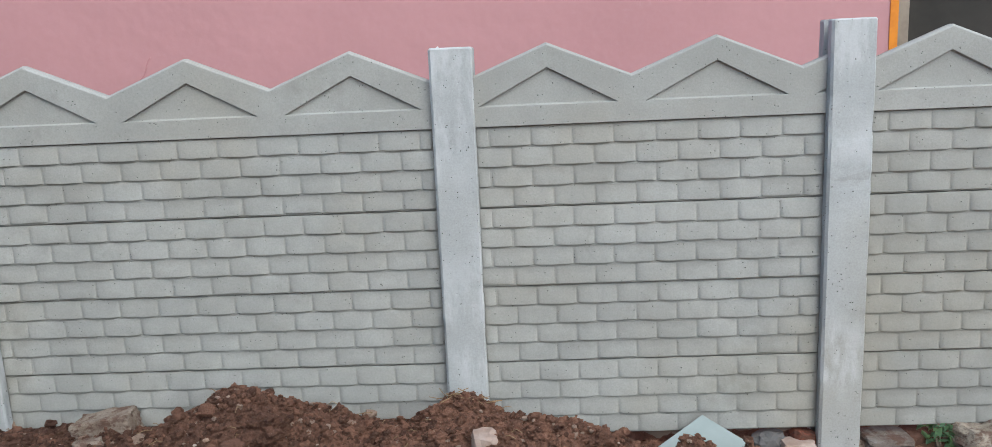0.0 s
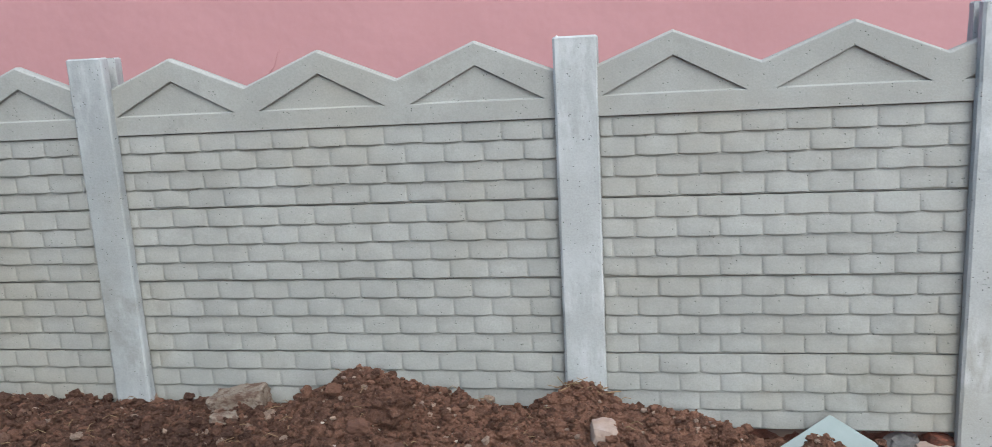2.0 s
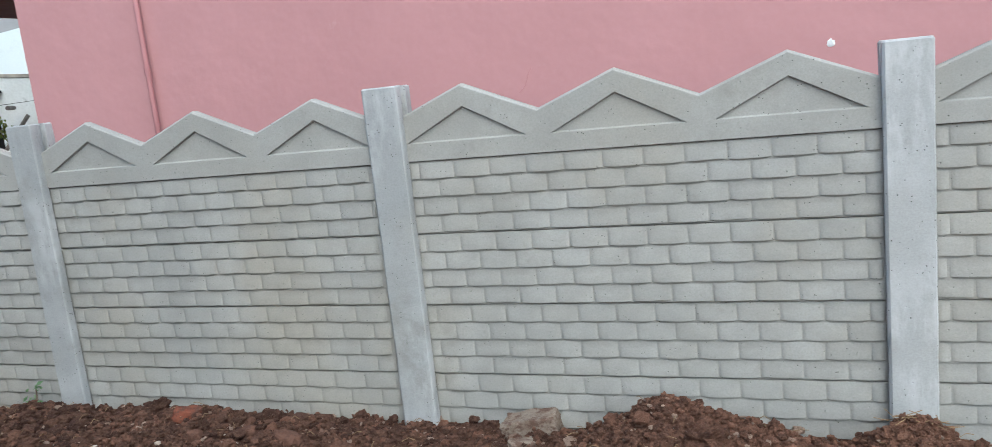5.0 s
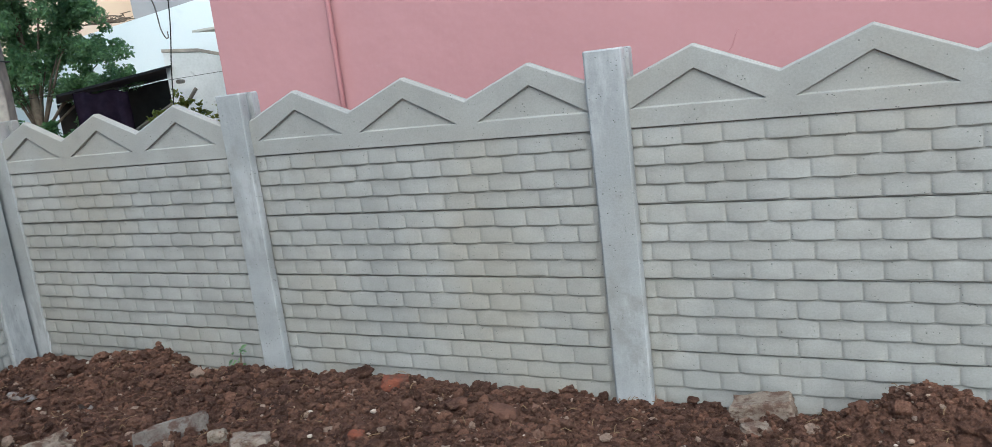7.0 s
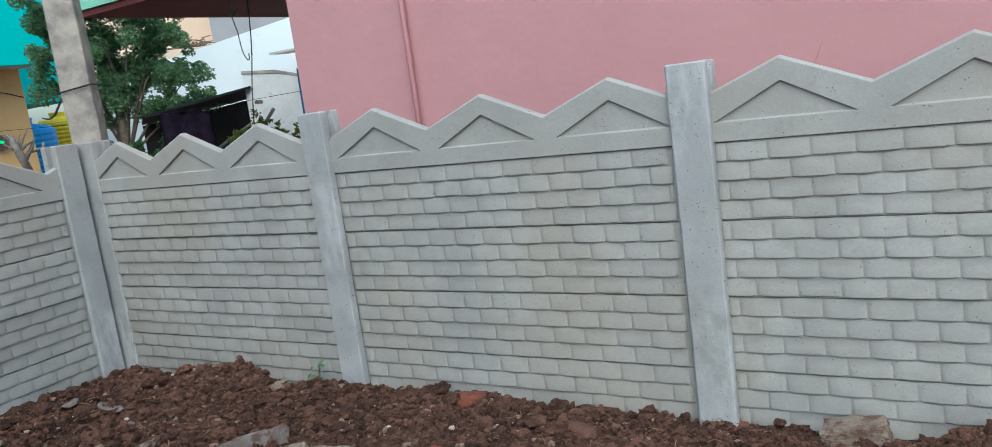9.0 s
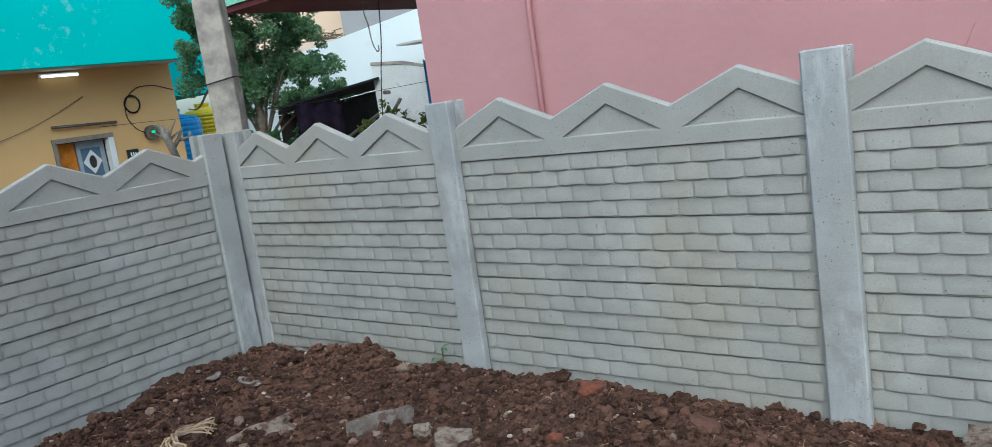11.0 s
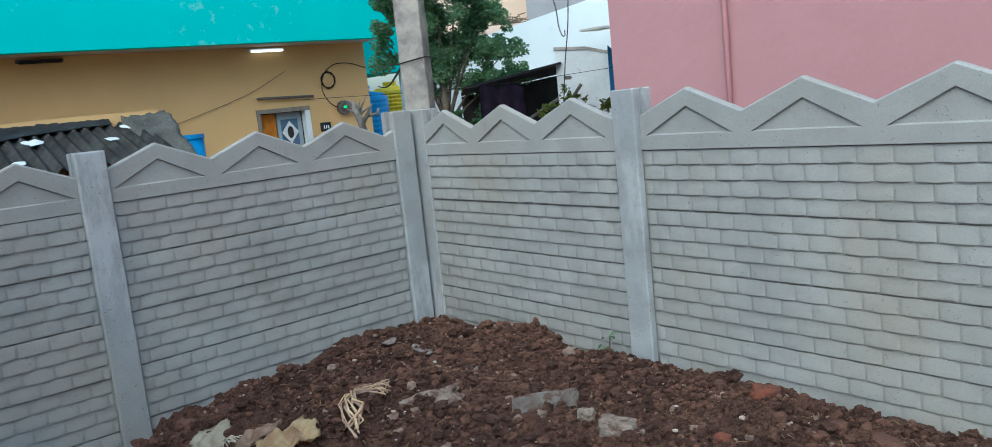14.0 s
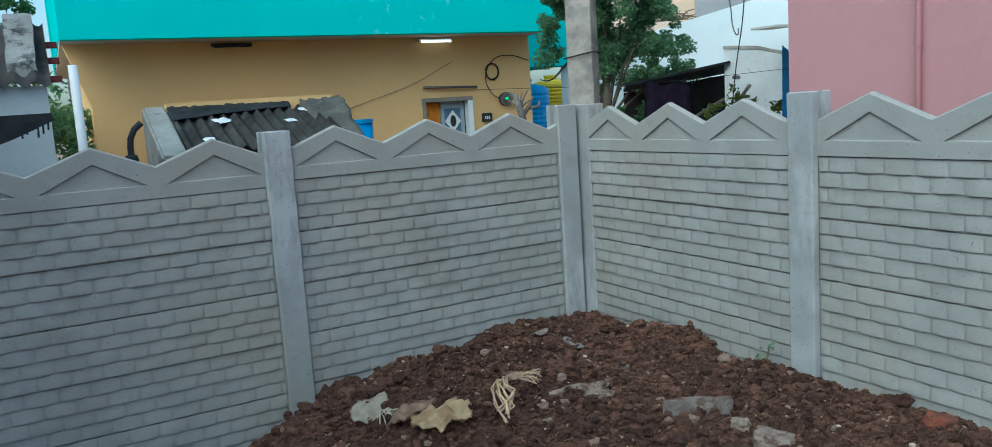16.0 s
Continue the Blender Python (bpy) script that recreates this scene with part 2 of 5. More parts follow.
M_LAMPON = simple("milky_lamp_cover", (0.85, 0.85, 0.82), (0.78, 0.78, 0.75), 6, 0.4)
M_TUBE = simple("lit_lamp_tube", (0.9, 0.9, 0.88), (0.85, 0.85, 0.83), 6, 0.4)
for nd in M_TUBE.node_tree.nodes:
    if nd.type == "BSDF_PRINCIPLED":
        nd.inputs["Emission Color"].default_value = (1.0, 0.98, 0.94, 1)
        nd.inputs["Emission Strength"].default_value = 0.8
M_GROUND = simple("trodden_earth", (0.24, 0.16, 0.115), (0.32, 0.23, 0.17), 0.7, 0.95, bump=0.02)


def leaf_mat(name, a, b):
    m = Mat(name, 0.55, spec=0.3)
    m.color(m.mix(m.island(), a, b))
    glow = m.t.nodes.new("ShaderNodeBsdfTranslucent")
    m.link(m.mix(m.island(), b, (b[0] * 1.5, b[1] * 1.5, b[2])), glow.inputs[0])
    both = m.t.nodes.new("ShaderNodeMixShader")
    both.inputs[0].default_value = 0.5
    m.link(m.b.outputs[0], both.inputs[1])
    m.link(glow.outputs[0], both.inputs[2])
    m.link(both.outputs[0], m.t.nodes["Material Output"].inputs[0])
    return m.m


M_LEAF = leaf_mat("green_leaves", (0.085, 0.15, 0.085), (0.19, 0.31, 0.17))
M_LEAFDARK = leaf_mat("dark_green_leaves", (0.04, 0.085, 0.04), (0.09, 0.17, 0.07))
M_LEAFYEL = leaf_mat("yellow_green_leaves", (0.10, 0.17, 0.03), (0.2, 0.2, 0.05))


# ---- building helpers ----
def mesh_of(name, bm, material, smooth=False):
    me = bpy.data.meshes.new(name)
    bm.normal_update()
    bm.to_mesh(me)
    bm.free()
    me.materials.append(material)
    if smooth:
        me.shade_smooth()
    return me


def part(name, bm, material, parent=None, label="", smooth=False):
    """Links a bmesh as one mesh object, under a thing or a part."""
    ob = new(name, mesh_of(name, bm, material, smooth) if isinstance(bm, bmesh.types.BMesh) else bm)
    if parent:
        ob.parent = parent
    return tagged(ob, label)


def thing(name, m, label, category, group="", kind=""):
    ob = new(name)
    ob.empty_display_size = 0.05
    ob.matrix_world = m
    return tagged(ob, label, category, group, kind)


def bevel(ob, width, segments=2):
    b = ob.modifiers.new("bevel", "BEVEL")
    b.width, b.segments, b.limit_method, b.angle_limit = width, segments, "ANGLE", radians(35)
    return ob


def box(bm, x0, x1, y0, y1, z0, z1):
    v = [bm.verts.new((x, y, z)) for z in (z0, z1) for y in (y0, y1) for x in (x0, x1)]
    for f in ((0, 2, 3, 1), (4, 5, 7, 6), (0, 1, 5, 4), (2, 6, 7, 3), (0, 4, 6, 2), (1, 3, 7, 5)):
        bm.faces.new([v[i] for i in f])
    return bm


def boxbm(*a):
    return box(bmesh.new(), *a)


def prism(bm, outline, axis, a, b):
    """Extrudes a 2D outline (counter-clockwise) along an axis from a to b."""
    def p(u, v, w):
        return {"x": (w, u, v), "y": (u, w, v), "z": (u, v, w)}[axis]
    lo = [bm.verts.new(p(u, v, a)) for u, v in outline]
    hi = [bm.verts.new(p(u, v, b)) for u, v in outline]
    n = len(outline)
    bm.faces.new(lo[::-1])
    bm.faces.new(hi)
    for i in range(n):
        bm.faces.new((lo[i], lo[(i + 1) % n], hi[(i + 1) % n], hi[i]))
    bmesh.ops.recalc_face_normals(bm, faces=bm.faces)
    return bm


def tube(bm, pts, radius, sides=8, taper=None):
    """A tube through points; taper: the radius at the end."""
    pts = [Vector(p) for p in pts]
    rings = []
    for i, p in enumerate(pts):
        d = (pts[min(i + 1, len(pts) - 1)] - pts[max(i - 1, 0)]).normalized()
        q = d.to_track_quat("Z", "Y").to_matrix()
        r = radius if taper is None else radius + (taper - radius) * i / (len(pts) - 1)
        rings.append([bm.verts.new(p + q @ Vector((r * math.cos(2 * math.pi * k / sides), r * math.sin(2 * math.pi * k / sides), 0))) for k in range(sides)])
    for a, b in zip(rings, rings[1:]):
        for k in range(sides):
            bm.faces.new((a[k], a[(k + 1) % sides], b[(k + 1) % sides], b[k]))
    bm.faces.new(rings[0][::-1])
    bm.faces.new(rings[-1])
    return bm


def lump(rng, sx, sy, sz, sub=2, rough=0.25, freq=1.6, flat=0.0):
    """A broken, angular lump with its base near z = 0."""
    bm = bmesh.new()
    bmesh.ops.create_icosphere(bm, subdivisions=sub, radius=1.0)
    off = Vector((rng.uniform(-50, 50), rng.uniform(-50, 50), rng.uniform(-50, 50)))
    for v in bm.verts:
        c = v.co.copy()
        k = max(abs(c.x), abs(c.y), abs(c.z))
        c = c.lerp(c / k, flat)
        c *= 1 + rough * noise.noise(c * freq + off) + rough * 0.5 * noise.noise(c * freq * 2.7 + off) + rough * 0.3 * noise.noise(c * freq * 7 + off)
        v.co = Vector((c.x * sx, c.y * sy, c.z * sz + sz * 0.6))
    return bm


def smooth_step(a, b, x):
    t = min(1, max(0, (x - a) / (b - a)))
    return t * t * (3 - 2 * t)


# ---- ground ----
bm = bmesh.new()
nx = 24
for i in range(nx):
    for j in range(nx):
        bm.verts.new((-300 + 600 * i / (nx - 1), -300 + 600 * j / (nx - 1), -0.66))
bm.verts.ensure_lookup_table()
for i in range(nx - 1):
    for j in range(nx - 1):
        a = i * nx + j
        bm.faces.new([bm.verts[k] for k in (a, a + nx, a + nx + 1, a + 1)])
ground = part("ground", bm, M_GROUND)
tagged(ground, "bare reddish-brown trodden earth reaching far off", "ground", kind="structure")

HEAPS = [  # x, y, height, spread along x, spread along y
    (-0.74, -0.22, 0.185, 0.23, 0.17),
    (-0.42, -0.20, 0.05, 0.16, 0.13),
    (0.06, -0.16, 0.115, 0.15, 0.12),
    (0.45, -0.30, 0.06, 0.22, 0.16),
    (-4.85, -0.45, 0.025, 0.42, 0.38),
    (-3.0, -0.30, 0.045, 0.40, 0.22),
    (-2.4, -0.55, 0.03, 0.35, 0.3),
    (-5.05, -1.45, 0.06, 0.25, 0.25),
    (-4.3, -1.5, 0.03, 0.6, 0.5),
    (-5.3, -0.25, -0.085, 0.5, 0.5),
    (0.90, -0.27, 0.18, 0.12, 0.06),
    (1.09, -0.25, 0.17, 0.05, 0.05),
]


def soil_base(x, y):
    h = -0.09 + 0.205 * smooth_step(0.95, 0.35, x)
    h += 0.03 * smooth_step(-1.9, -2.8, x) * smooth_step(-0.1, -0.5, y)
    h -= 0.05 * smooth_step(-0.16, -0.02, y) * smooth_step(1.0, 0.6, x)
    # falls away towards the second fence and behind the walker
    h -= 0.14 * smooth_step(-4.85, -5.45, x) * smooth_step(-0.35, -1.3, y)
    h -= 0.45 * smooth_step(-1.85, -3.3, y) * smooth_step(-3.6, -5.1, x)
    h -= 0.16 * smooth_step(-1.3, -2.8, y)
    h += 0.11 * smooth_step(-3.2, -4.2, x) * noise.noise(Vector((x * 2.3, y * 2.3, 5.0)))
    for cx, cy, a, sx, sy in HEAPS:
        h += a * math.exp(-((x - cx) / sx) ** 2 - ((y - cy) / sy) ** 2)
    return h


def soil_height(x, y):
    p = Vector((x, y, 0.0))
    h = soil_base(x, y)
    h += (0.042 * smooth_step(-1.9, -2.9, x) + 0.008) * (abs(noise.noise(p * 11.5 + Vector((2, 6, 3)))) - 0.22)
    h += 0.030 * noise.noise(p * 4.1) + 0.026 * noise.noise(p * 9.7 + Vector((7, 3, 1)))
    h += 0.022 * (noise.noise(p * 21 + Vector((1, 9, 4)))) + 0.022 * (0.3 - abs(noise.noise(p * 33 + Vector((4, 2, 8))))) + 0.008 * noise.noise(p * 60)
    return h


def soil_sheet():
    xs = np.concatenate([np.arange(-5.75, 1.3, 0.015), np.arange(1.3, 4.2, 0.06)])
    ys = np.concatenate([np.arange(-6.0, -3.2, 0.08), np.arange(-3.2, 0.16, 0.015)])
    verts = []
    for x in xs:
        edge_x = smooth_step(4.1, 3.2, x)
        for y in ys:
            e = edge_x * smooth_step(-5.9, -4.8, y)
            verts.append((x, y, -0.70 + (soil_height(x, y) + 0.70) * e))
    n = len(ys)
    faces = [(i * n + j, (i + 1) * n + j, (i + 1) * n + j + 1, i * n + j + 1) for i in range(len(xs) - 1) for j in range(n - 1)]
    me = bpy.data.meshes.new("soil_heap")
    me.from_pydata(verts, [], faces)
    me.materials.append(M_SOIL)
    me.shade_smooth()
    ob = new("soil_heap", me)
    return tagged(ob, "loose red-brown dug soil heaped along the fence", "soil", kind="structure")


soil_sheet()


def clods():
    """Crumbs and clods of soil lying all over the heap, joined."""
    rng = random.Random(5)
    ico = []
    for sub in (1, 2):
        b = bmesh.new()
        bmesh.ops.create_icosphere(b, subdivisions=sub, radius=1.0)
        b.verts.ensure_lookup_table()
        ico.append(([v.co.copy() for v in b.verts], [[v.index for v in f.verts] for f in b.faces]))
        b.free()
    verts, faces = [], []
    count = 0
    while count < 84000:
        x, y = rng.uniform(-5.55, 1.12), -rng.random() ** 1.6 * 2.5 + 0.03
        big = count % 8 == 0
        if big and rng.random() < 0.7:
            x = rng.uniform(-5.5, -2.1)
        if x > -2.2 and y < -0.95:
            continue
        r = min(0.0044 * (1 - rng.random()) ** -0.5, rng.uniform(0.009, 0.019))
        if big:
            r = rng.uniform(0.006, 0.012) + 0.02 * rng.random() ** 5
        if x > 0.55 and r > 0.02:
            continue
        vs, fs = ico[1 if r > 0.0115 else 0]
        o = len(verts)
        off = Vector((rng.uniform(-99, 99), rng.uniform(-99, 99), 0))
        s = Vector((rng.uniform(0.75, 1.3), rng.uniform(0.75, 1.3), rng.uniform(0.6, 1.0))) * r
        turn = Euler((0, 0, rng.uniform(0, 6.28))).to_matrix()
        z = soil_height(x, y) + r * rng.uniform(-0.1, 0.95)
        for c in vs:
            k = 1 + 0.5 * noise.noise(c * 1.3 + off) + 0.45 * noise.noise(c * 3.1 + off) + rng.uniform(-0.16, 0.16)
            p = turn @ Vector((c.x * s.x * k, c.y * s.y * k, c.z * s.z * k))
            verts.append((x + p.x, min(y + p.y, 0.02), z + p.z))
        faces += [[i + o for i in f] for f in fs]
        count += 1
    me = bpy.data.meshes.new("soil_clods")
    me.from_pydata(verts, [], faces)
    me.materials.append(M_CLOD)
    return tagged(new("soil_clods", me), "crumbly red-brown clods strewn over the soil heap", "soil clods", kind="stuff")


clods()


# ---- precast fence ----
POST_W = 0.155
PITCH, COURSE = 0.15, 0.0736


def wobble_post(top, seed, worn=0.006):
    """An H-shaped post with grooves for the panels and slightly worn arrises; x from 0 to POST_W, front towards -y."""
    w = POST_W
    prof = [(0.009, -0.037), (w - 0.005, -0.037), (w, -0.03), (w, 0.004), (w - 0.03, 0.005), (w - 0.03, 0.05),
            (w, 0.052), (w, 0.094), (w - 0.006, 0.1), (0.006, 0.1), (0, 0.094), (0, 0.052), (0.03, 0.05), (0.03, 0.005), (0, 0.004), (0, -0.028)]
    zs = [-0.6] + [(-0.2 + i * (top + 0.2) / 46) for i in range(46)] + [top - 0.006, top]
    bm = bmesh.new()
    off = Vector((seed * 13.7, seed * 3.1, 0))
    rings = []
    for k, z in enumerate(zs):
        ring = []
        inset = 0.006 if k == len(zs) - 1 else 0.0
        for i, (x, y) in enumerate(prof):
            corner = i in (0, 1, 2, 3, 6, 7, 8, 9, 10, 11, 14, 15)
            d = 0.0022 * noise.noise(Vector((x * 9, y * 9, z * 7)) + off)
            if corner:
                d -= worn * max(0, noise.noise(Vector((x * 40, y * 40, z * 17)) + off) - 0.28)
            cx, cy = w / 2, 0.03
            ux, uy = (x - cx), (y - cy)
            n = math.hypot(ux, uy)
            ring.append(bm.verts.new((x + ux / n * (d - inset), y + uy / n * (d - inset), z + (0.003 * noise.noise(Vector((x * 20, y * 20, 0)) + off) if inset else 0))))
        rings.append(ring)
    n = len(prof)
    for a, b in zip(rings, rings[1:]):
        for i in range(n):
            bm.faces.new((a[i], a[(i + 1) % n], b[(i + 1) % n], b[i]))
    bm.faces.new(rings[-1])
    return bm


FENCES = {}


def add_post(frame_m, x, top, seed, label, dy=0.0, limed=False):
    ob = part("post", wobble_post(top, seed, 0.016 if limed else 0.007), M_LIMED if limed else M_POST, FENCES[frame_m[0][3]], label)
    ob.matrix_local = pose(x, dy, 0)
    return ob


def cap_mesh(width, start, seed):
    """A cap panel with a row of gables, each with a sunk triangle; start: x of the first valley (0 or less)."""
    bm = bmesh.new()
    S, back = 0.6, 0.042
    zb, zv, zp, zt, za = 0.0, 0.168, 0.29, 0.072, 0.203
    cells = []
    x = start
    while x < width:
        cells.append(x)
        x += S
    for x in cells:
        def q(u, v, y=0.0):
            return bm.verts.new((x + u, y, v))
        bl, br, vl, vr, pk = q(0, zb), q(S, zb), q(0, zv - 0.008), q(S, zv - 0.008), q(S / 2, zp - 0.009)
        ul, ur, up = q(0, zv, 0.008), q(S, zv, 0.008), q(S / 2, zp, 0.008)
        tl, tr, ap = q(0.05, zt), q(S - 0.05, zt), q(S / 2, za)
        il, ir, ia = q(0.056, zt + 0.004, 0.013), q(S - 0.056, zt + 0.004, 0.013), q(S / 2, za - 0.004, 0.013)
        for f in ((bl, br, tr, tl), (bl, tl, ap, pk, vl), (br, vr, pk, ap, tr), (tl, tr, ir, il), (tr, ap, ia, ir), (ap, tl, il, ia), (il, ir, ia),
                  (vl, pk, up, ul), (pk, vr, ur, up)):
            bm.faces.new(f)
        Bl, Br, Vl, Vr, Pk = q(0, zb, back), q(S, zb, back), q(0, zv, back), q(S, zv, back), q(S / 2, zp, back)
        bm.faces.new((Bl, Vl, Pk, Vr, Br))
        for f in ((ul, up, Pk, Vl), (up, ur, Vr, Pk), (bl, Bl, Br, br)):
            bm.faces.new(f)
    bmesh.ops.remove_doubles(bm, verts=bm.verts, dist=0.0005)
    for co, no in (((-0.018, 0, 0), (-1, 0, 0)), ((width + 0.018, 0, 0), (1, 0, 0))):
        bmesh.ops.bisect_plane(bm, geom=bm.verts[:] + bm.edges[:] + bm.faces[:], plane_co=co, plane_no=no, clear_outer=True)
    bmesh.ops.recalc_face_normals(bm, faces=bm.faces)
    return bm


BRICKS = {}


def brick_mesh(w, variant, burr, material):
    """One cast brick, barrel-shaped along x: near flush at the top, bulging to its lower lip; x from 0 to w, z from 0 up."""
    key = (round(w, 3), variant, burr, material.name)
    if key in BRICKS:
        return BRICKS[key]
    rng = random.Random(variant * 101 + int(w * 1000) + 7 * burr)
    us = [-1, -0.93, -0.8, -0.45, 0, 0.45, 0.8, 0.93, 1] if w > 0.07 else [-1, -0.85, 0, 0.85, 1]
    vs = [0.0, 0.04, 0.5, 0.95, 1.0]
    low, high = 0.0075, 0.0705
    lip = rng.uniform(0.0092, 0.012)
    chipped = variant == 3
    verts, faces = [], []
    for v in vs:
        for u in us:
            barrel = (1 - abs(u) ** 11) * (0.66 + 0.34 * (1 - u * u))
            rise = 0.0012 + (lip - 0.0012) * (1 - v)
            if v == 0.0:
                rise *= 0.95
            if v == 1.0:
                rise = 0.0035 if burr and abs(u) < 0.6 else 0.0008
            z = low + (high - low) * v
            if v < 0.1:
                z += 0.0006 * rng.uniform(-1, 1) - 0.002 * (1 - u * u)
                if chipped and abs(u) < 0.9:
                    z += rng.uniform(0.0, 0.004)
            if v == 1.0:
                z += (0.0025 * (1 - u * u) if burr else 0) + 0.0006 * rng.uniform(-1, 1)
            verts.append((w / 2 + u * (w / 2 - 0.0022), -0.0004 - rise * barrel - 0.0004 * rng.random(), z))
    n = len(us)
    for j in range(len(vs) - 1):
        for i in range(n - 1):
            a = j * n + i
            faces.append((a, a + 1, a + n + 1, a + n))
    smooth_count = len(faces)
    o = len(verts)
    for i in range(n):
        verts.append(verts[i])
    for i in range(n):
        x, y, z = verts[i]
        verts.append((x, 0.004, z + 0.002))
    for i in range(n - 1):
        faces.append((o + i, o + n + i, o + n + i + 1, o + i + 1))
    me = bpy.data.meshes.new("brick")
    me.from_pydata(verts, [], faces)
    me.polygons.foreach_set("use_smooth", [k < smooth_count for k in range(len(faces))])
    me.materials.append(material)
    BRICKS[key] = me
    return me


PANELS = []


def add_panel(frame_m, x, width, z, seed, first, label, material):
    """One cast panel of the fence; its bricks are added at the end of the script."""
    rng = random.Random(seed)
    m = pose(x, 0.012 + rng.uniform(-0.003, 0.003), z, rng.uniform(-0.25, 0.25), 0, rng.uniform(-0.08, 0.08))
    panel = part("panel", boxbm(-0.018, width + 0.018, 0, 0.036, 0.001, 0.299), material, FENCES[frame_m[0][3]], label)
    panel.matrix_local = m
    bevel(panel, 0.0025, 1)
    PANELS.append((panel, width, seed, first))
    return panel


def add_cap(frame_m, x, width, start, seed, label, drop=0.0):
    ob = part("cap", cap_mesh(width, start, seed), M_CAP, FENCES[frame_m[0][3]], label)
    rng = random.Random(seed)
    ob.matrix_local = pose(x, 0.001 + rng.uniform(-0.002, 0.002), 1.201 - drop, rng.uniform(-0.3, 0.3), 0, 0)
    bevel(ob, 0.002, 2)
    return ob


FRONT = pose(0, 0, 0)
SIDE = pose(-5.55, -2.02, 0, 0, 0, 93.2)
for fm, lab in ((FRONT, "pale grey precast concrete fence with brick-pattern panels and gabled caps"), (SIDE, "shaded blue-grey precast concrete fence meeting the other at a corner")):
    FENCES[fm[0][3]] = thing("concrete_fence", fm, lab, "fence", "precast fences")
BAYS = [  # frame, left edge, width, first valley, first brick showing, label of the bay's colour
    (FRONT, 1.56, 1.75, -0.03, 0.45, "warm grey"),
    (FRONT, 0.158, 1.245, -0.037, 0.3, "warm buff-grey"),
    (FRONT, -1.745, 1.745, -0.04, 0.3, "pale grey"),
    (FRONT, -3.635, 1.717, -0.01, 0.36, "pale grey"),
    (FRONT, -5.59, 1.775, -0.035, 0.85, "buff-stained grey"),
    (SIDE, 0.0, 1.835, -0.028, 0.93, "shaded blue-grey"),
    (SIDE, -POST_W - 1.80, 1.80, 0.035, 0.3, "shaded blue-grey"),
]
for n_bay, (fm, x0, w, start, first, tone) in enumerate(BAYS):
    drop = {5: 0.006, 6: 0.032}.get(n_bay, 0.0)     # the side fence steps down with the ground
    for k in range(-1 if n_bay > 4 else 0, 4):
        add_panel(fm, x0, w, 0.3 * k - drop, 12 + n_bay * 7 + k, first, tone + " cast concrete panel patterned like bricks, slotted between posts",
                  M_PANELWARM if n_bay == 0 else M_PANEL)
    add_cap(fm, x0, w, start if start <= 0 else start - 0.6, 300 + n_bay, tone + " concrete cap with three gables and sunk triangles", drop)
for n_post, (fm, x, top, dy, label) in enumerate((
        (FRONT, 3.31, 1.51, 0, "grey grooved concrete post at the fence's end"),
        (FRONT, 1.403, 1.525, 0, "grey concrete post with white lime streaks, stained at its foot"),
        (FRONT, 0.004, 1.487, 0, "grey concrete post with white streaks and small pits"),
        (FRONT, -1.893, 1.508, 0, "smooth pale grey grooved concrete post"),
        (FRONT, -3.79, 1.508, 0, "smooth pale grey grooved concrete post"),
        (FRONT, -5.705, 1.51, 0.032, "grey concrete corner post wedged against another"),
        (SIDE, 1.838, 1.515, 0.02, "blue-grey concrete corner post"),
        (SIDE, -POST_W, 1.475, 0.012, "blue-grey concrete post with a brown-stained foot"),
        (SIDE, -2 * POST_W - 1.80, 1.49, 0.012, "blue-grey grooved concrete post of the side fence"))):
    add_post(fm, x, top, n_post + 2, label, dy, n_post < 3)


# ---- pink house ----
PINK_Y = 1.2
house = thing("pink_house", pose(-4.915, PINK_Y, -0.3), "pink plastered house wall close behind the fence", "house")
WIN_X, WIN_Z = 7.06, 0.95     # left edge and sill of the window, from the house's corner


for a in ((0, WIN_X, 0, 0.25, 0, 4.2), (WIN_X, WIN_X + 1.2, 0, 0.25, 0, WIN_Z + 0.3), (WIN_X, WIN_X + 1.2, 0, 0.25, WIN_Z + 1.6, 4.2),
          (WIN_X + 1.2, 14, 0, 0.25, 0, 4.2), (0, 0.25, 0.25, 8, 0, 4.2)):
    part("wall", boxbm(*a), M_PINK, house)
part("roof", boxbm(-0.3, 14.2, -0.05, 8.2, 4.2, 4.4), M_SOFFIT, house)
win = part("window", boxbm(WIN_X, WIN_X + 0.06, 0.02, 0.14, WIN_Z + 0.3, WIN_Z + 1.6), M_FRAME, house, "dark wooden window frame")
part("frame", boxbm(WIN_X + 1.14, WIN_X + 1.2, 0.02, 0.14, WIN_Z + 0.3, WIN_Z + 1.6), M_FRAME, win)
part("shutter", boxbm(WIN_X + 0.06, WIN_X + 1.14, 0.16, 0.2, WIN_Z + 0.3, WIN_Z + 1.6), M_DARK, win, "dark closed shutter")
part("jamb", boxbm(WIN_X - 0.04, WIN_X - 0.001, -0.006, 0.1, WIN_Z + 0.25, WIN_Z + 1.65), M_ORANGE, win, "orange-brown painted jamb")
bm = bmesh.new()
px = 0.972
tube(bm, [(px, -0.035, 0.2), (px, -0.035, 2.12), (px, -0.035, 4.1)], 0.017, 12)
pipe = part("drain_pipe", bm, M_PIPE, house, "pink-painted drain pipe", True)
for z in (1.1, 2.02, 3.0):
    bm = bmesh.new()
    tube(bm, [(px, -0.035, z), (px, -0.035, z + 0.05)], 0.021, 12)
    part("collar", bm, M_PIPE, pipe)
bm = bmesh.new()
tube(bm, [(3.30, -0.002, 1.70), (3.335, -0.002, 1.735), (3.36, -0.002, 1.80), (3.375, -0.001, 1.82)], 0.0022, 5)
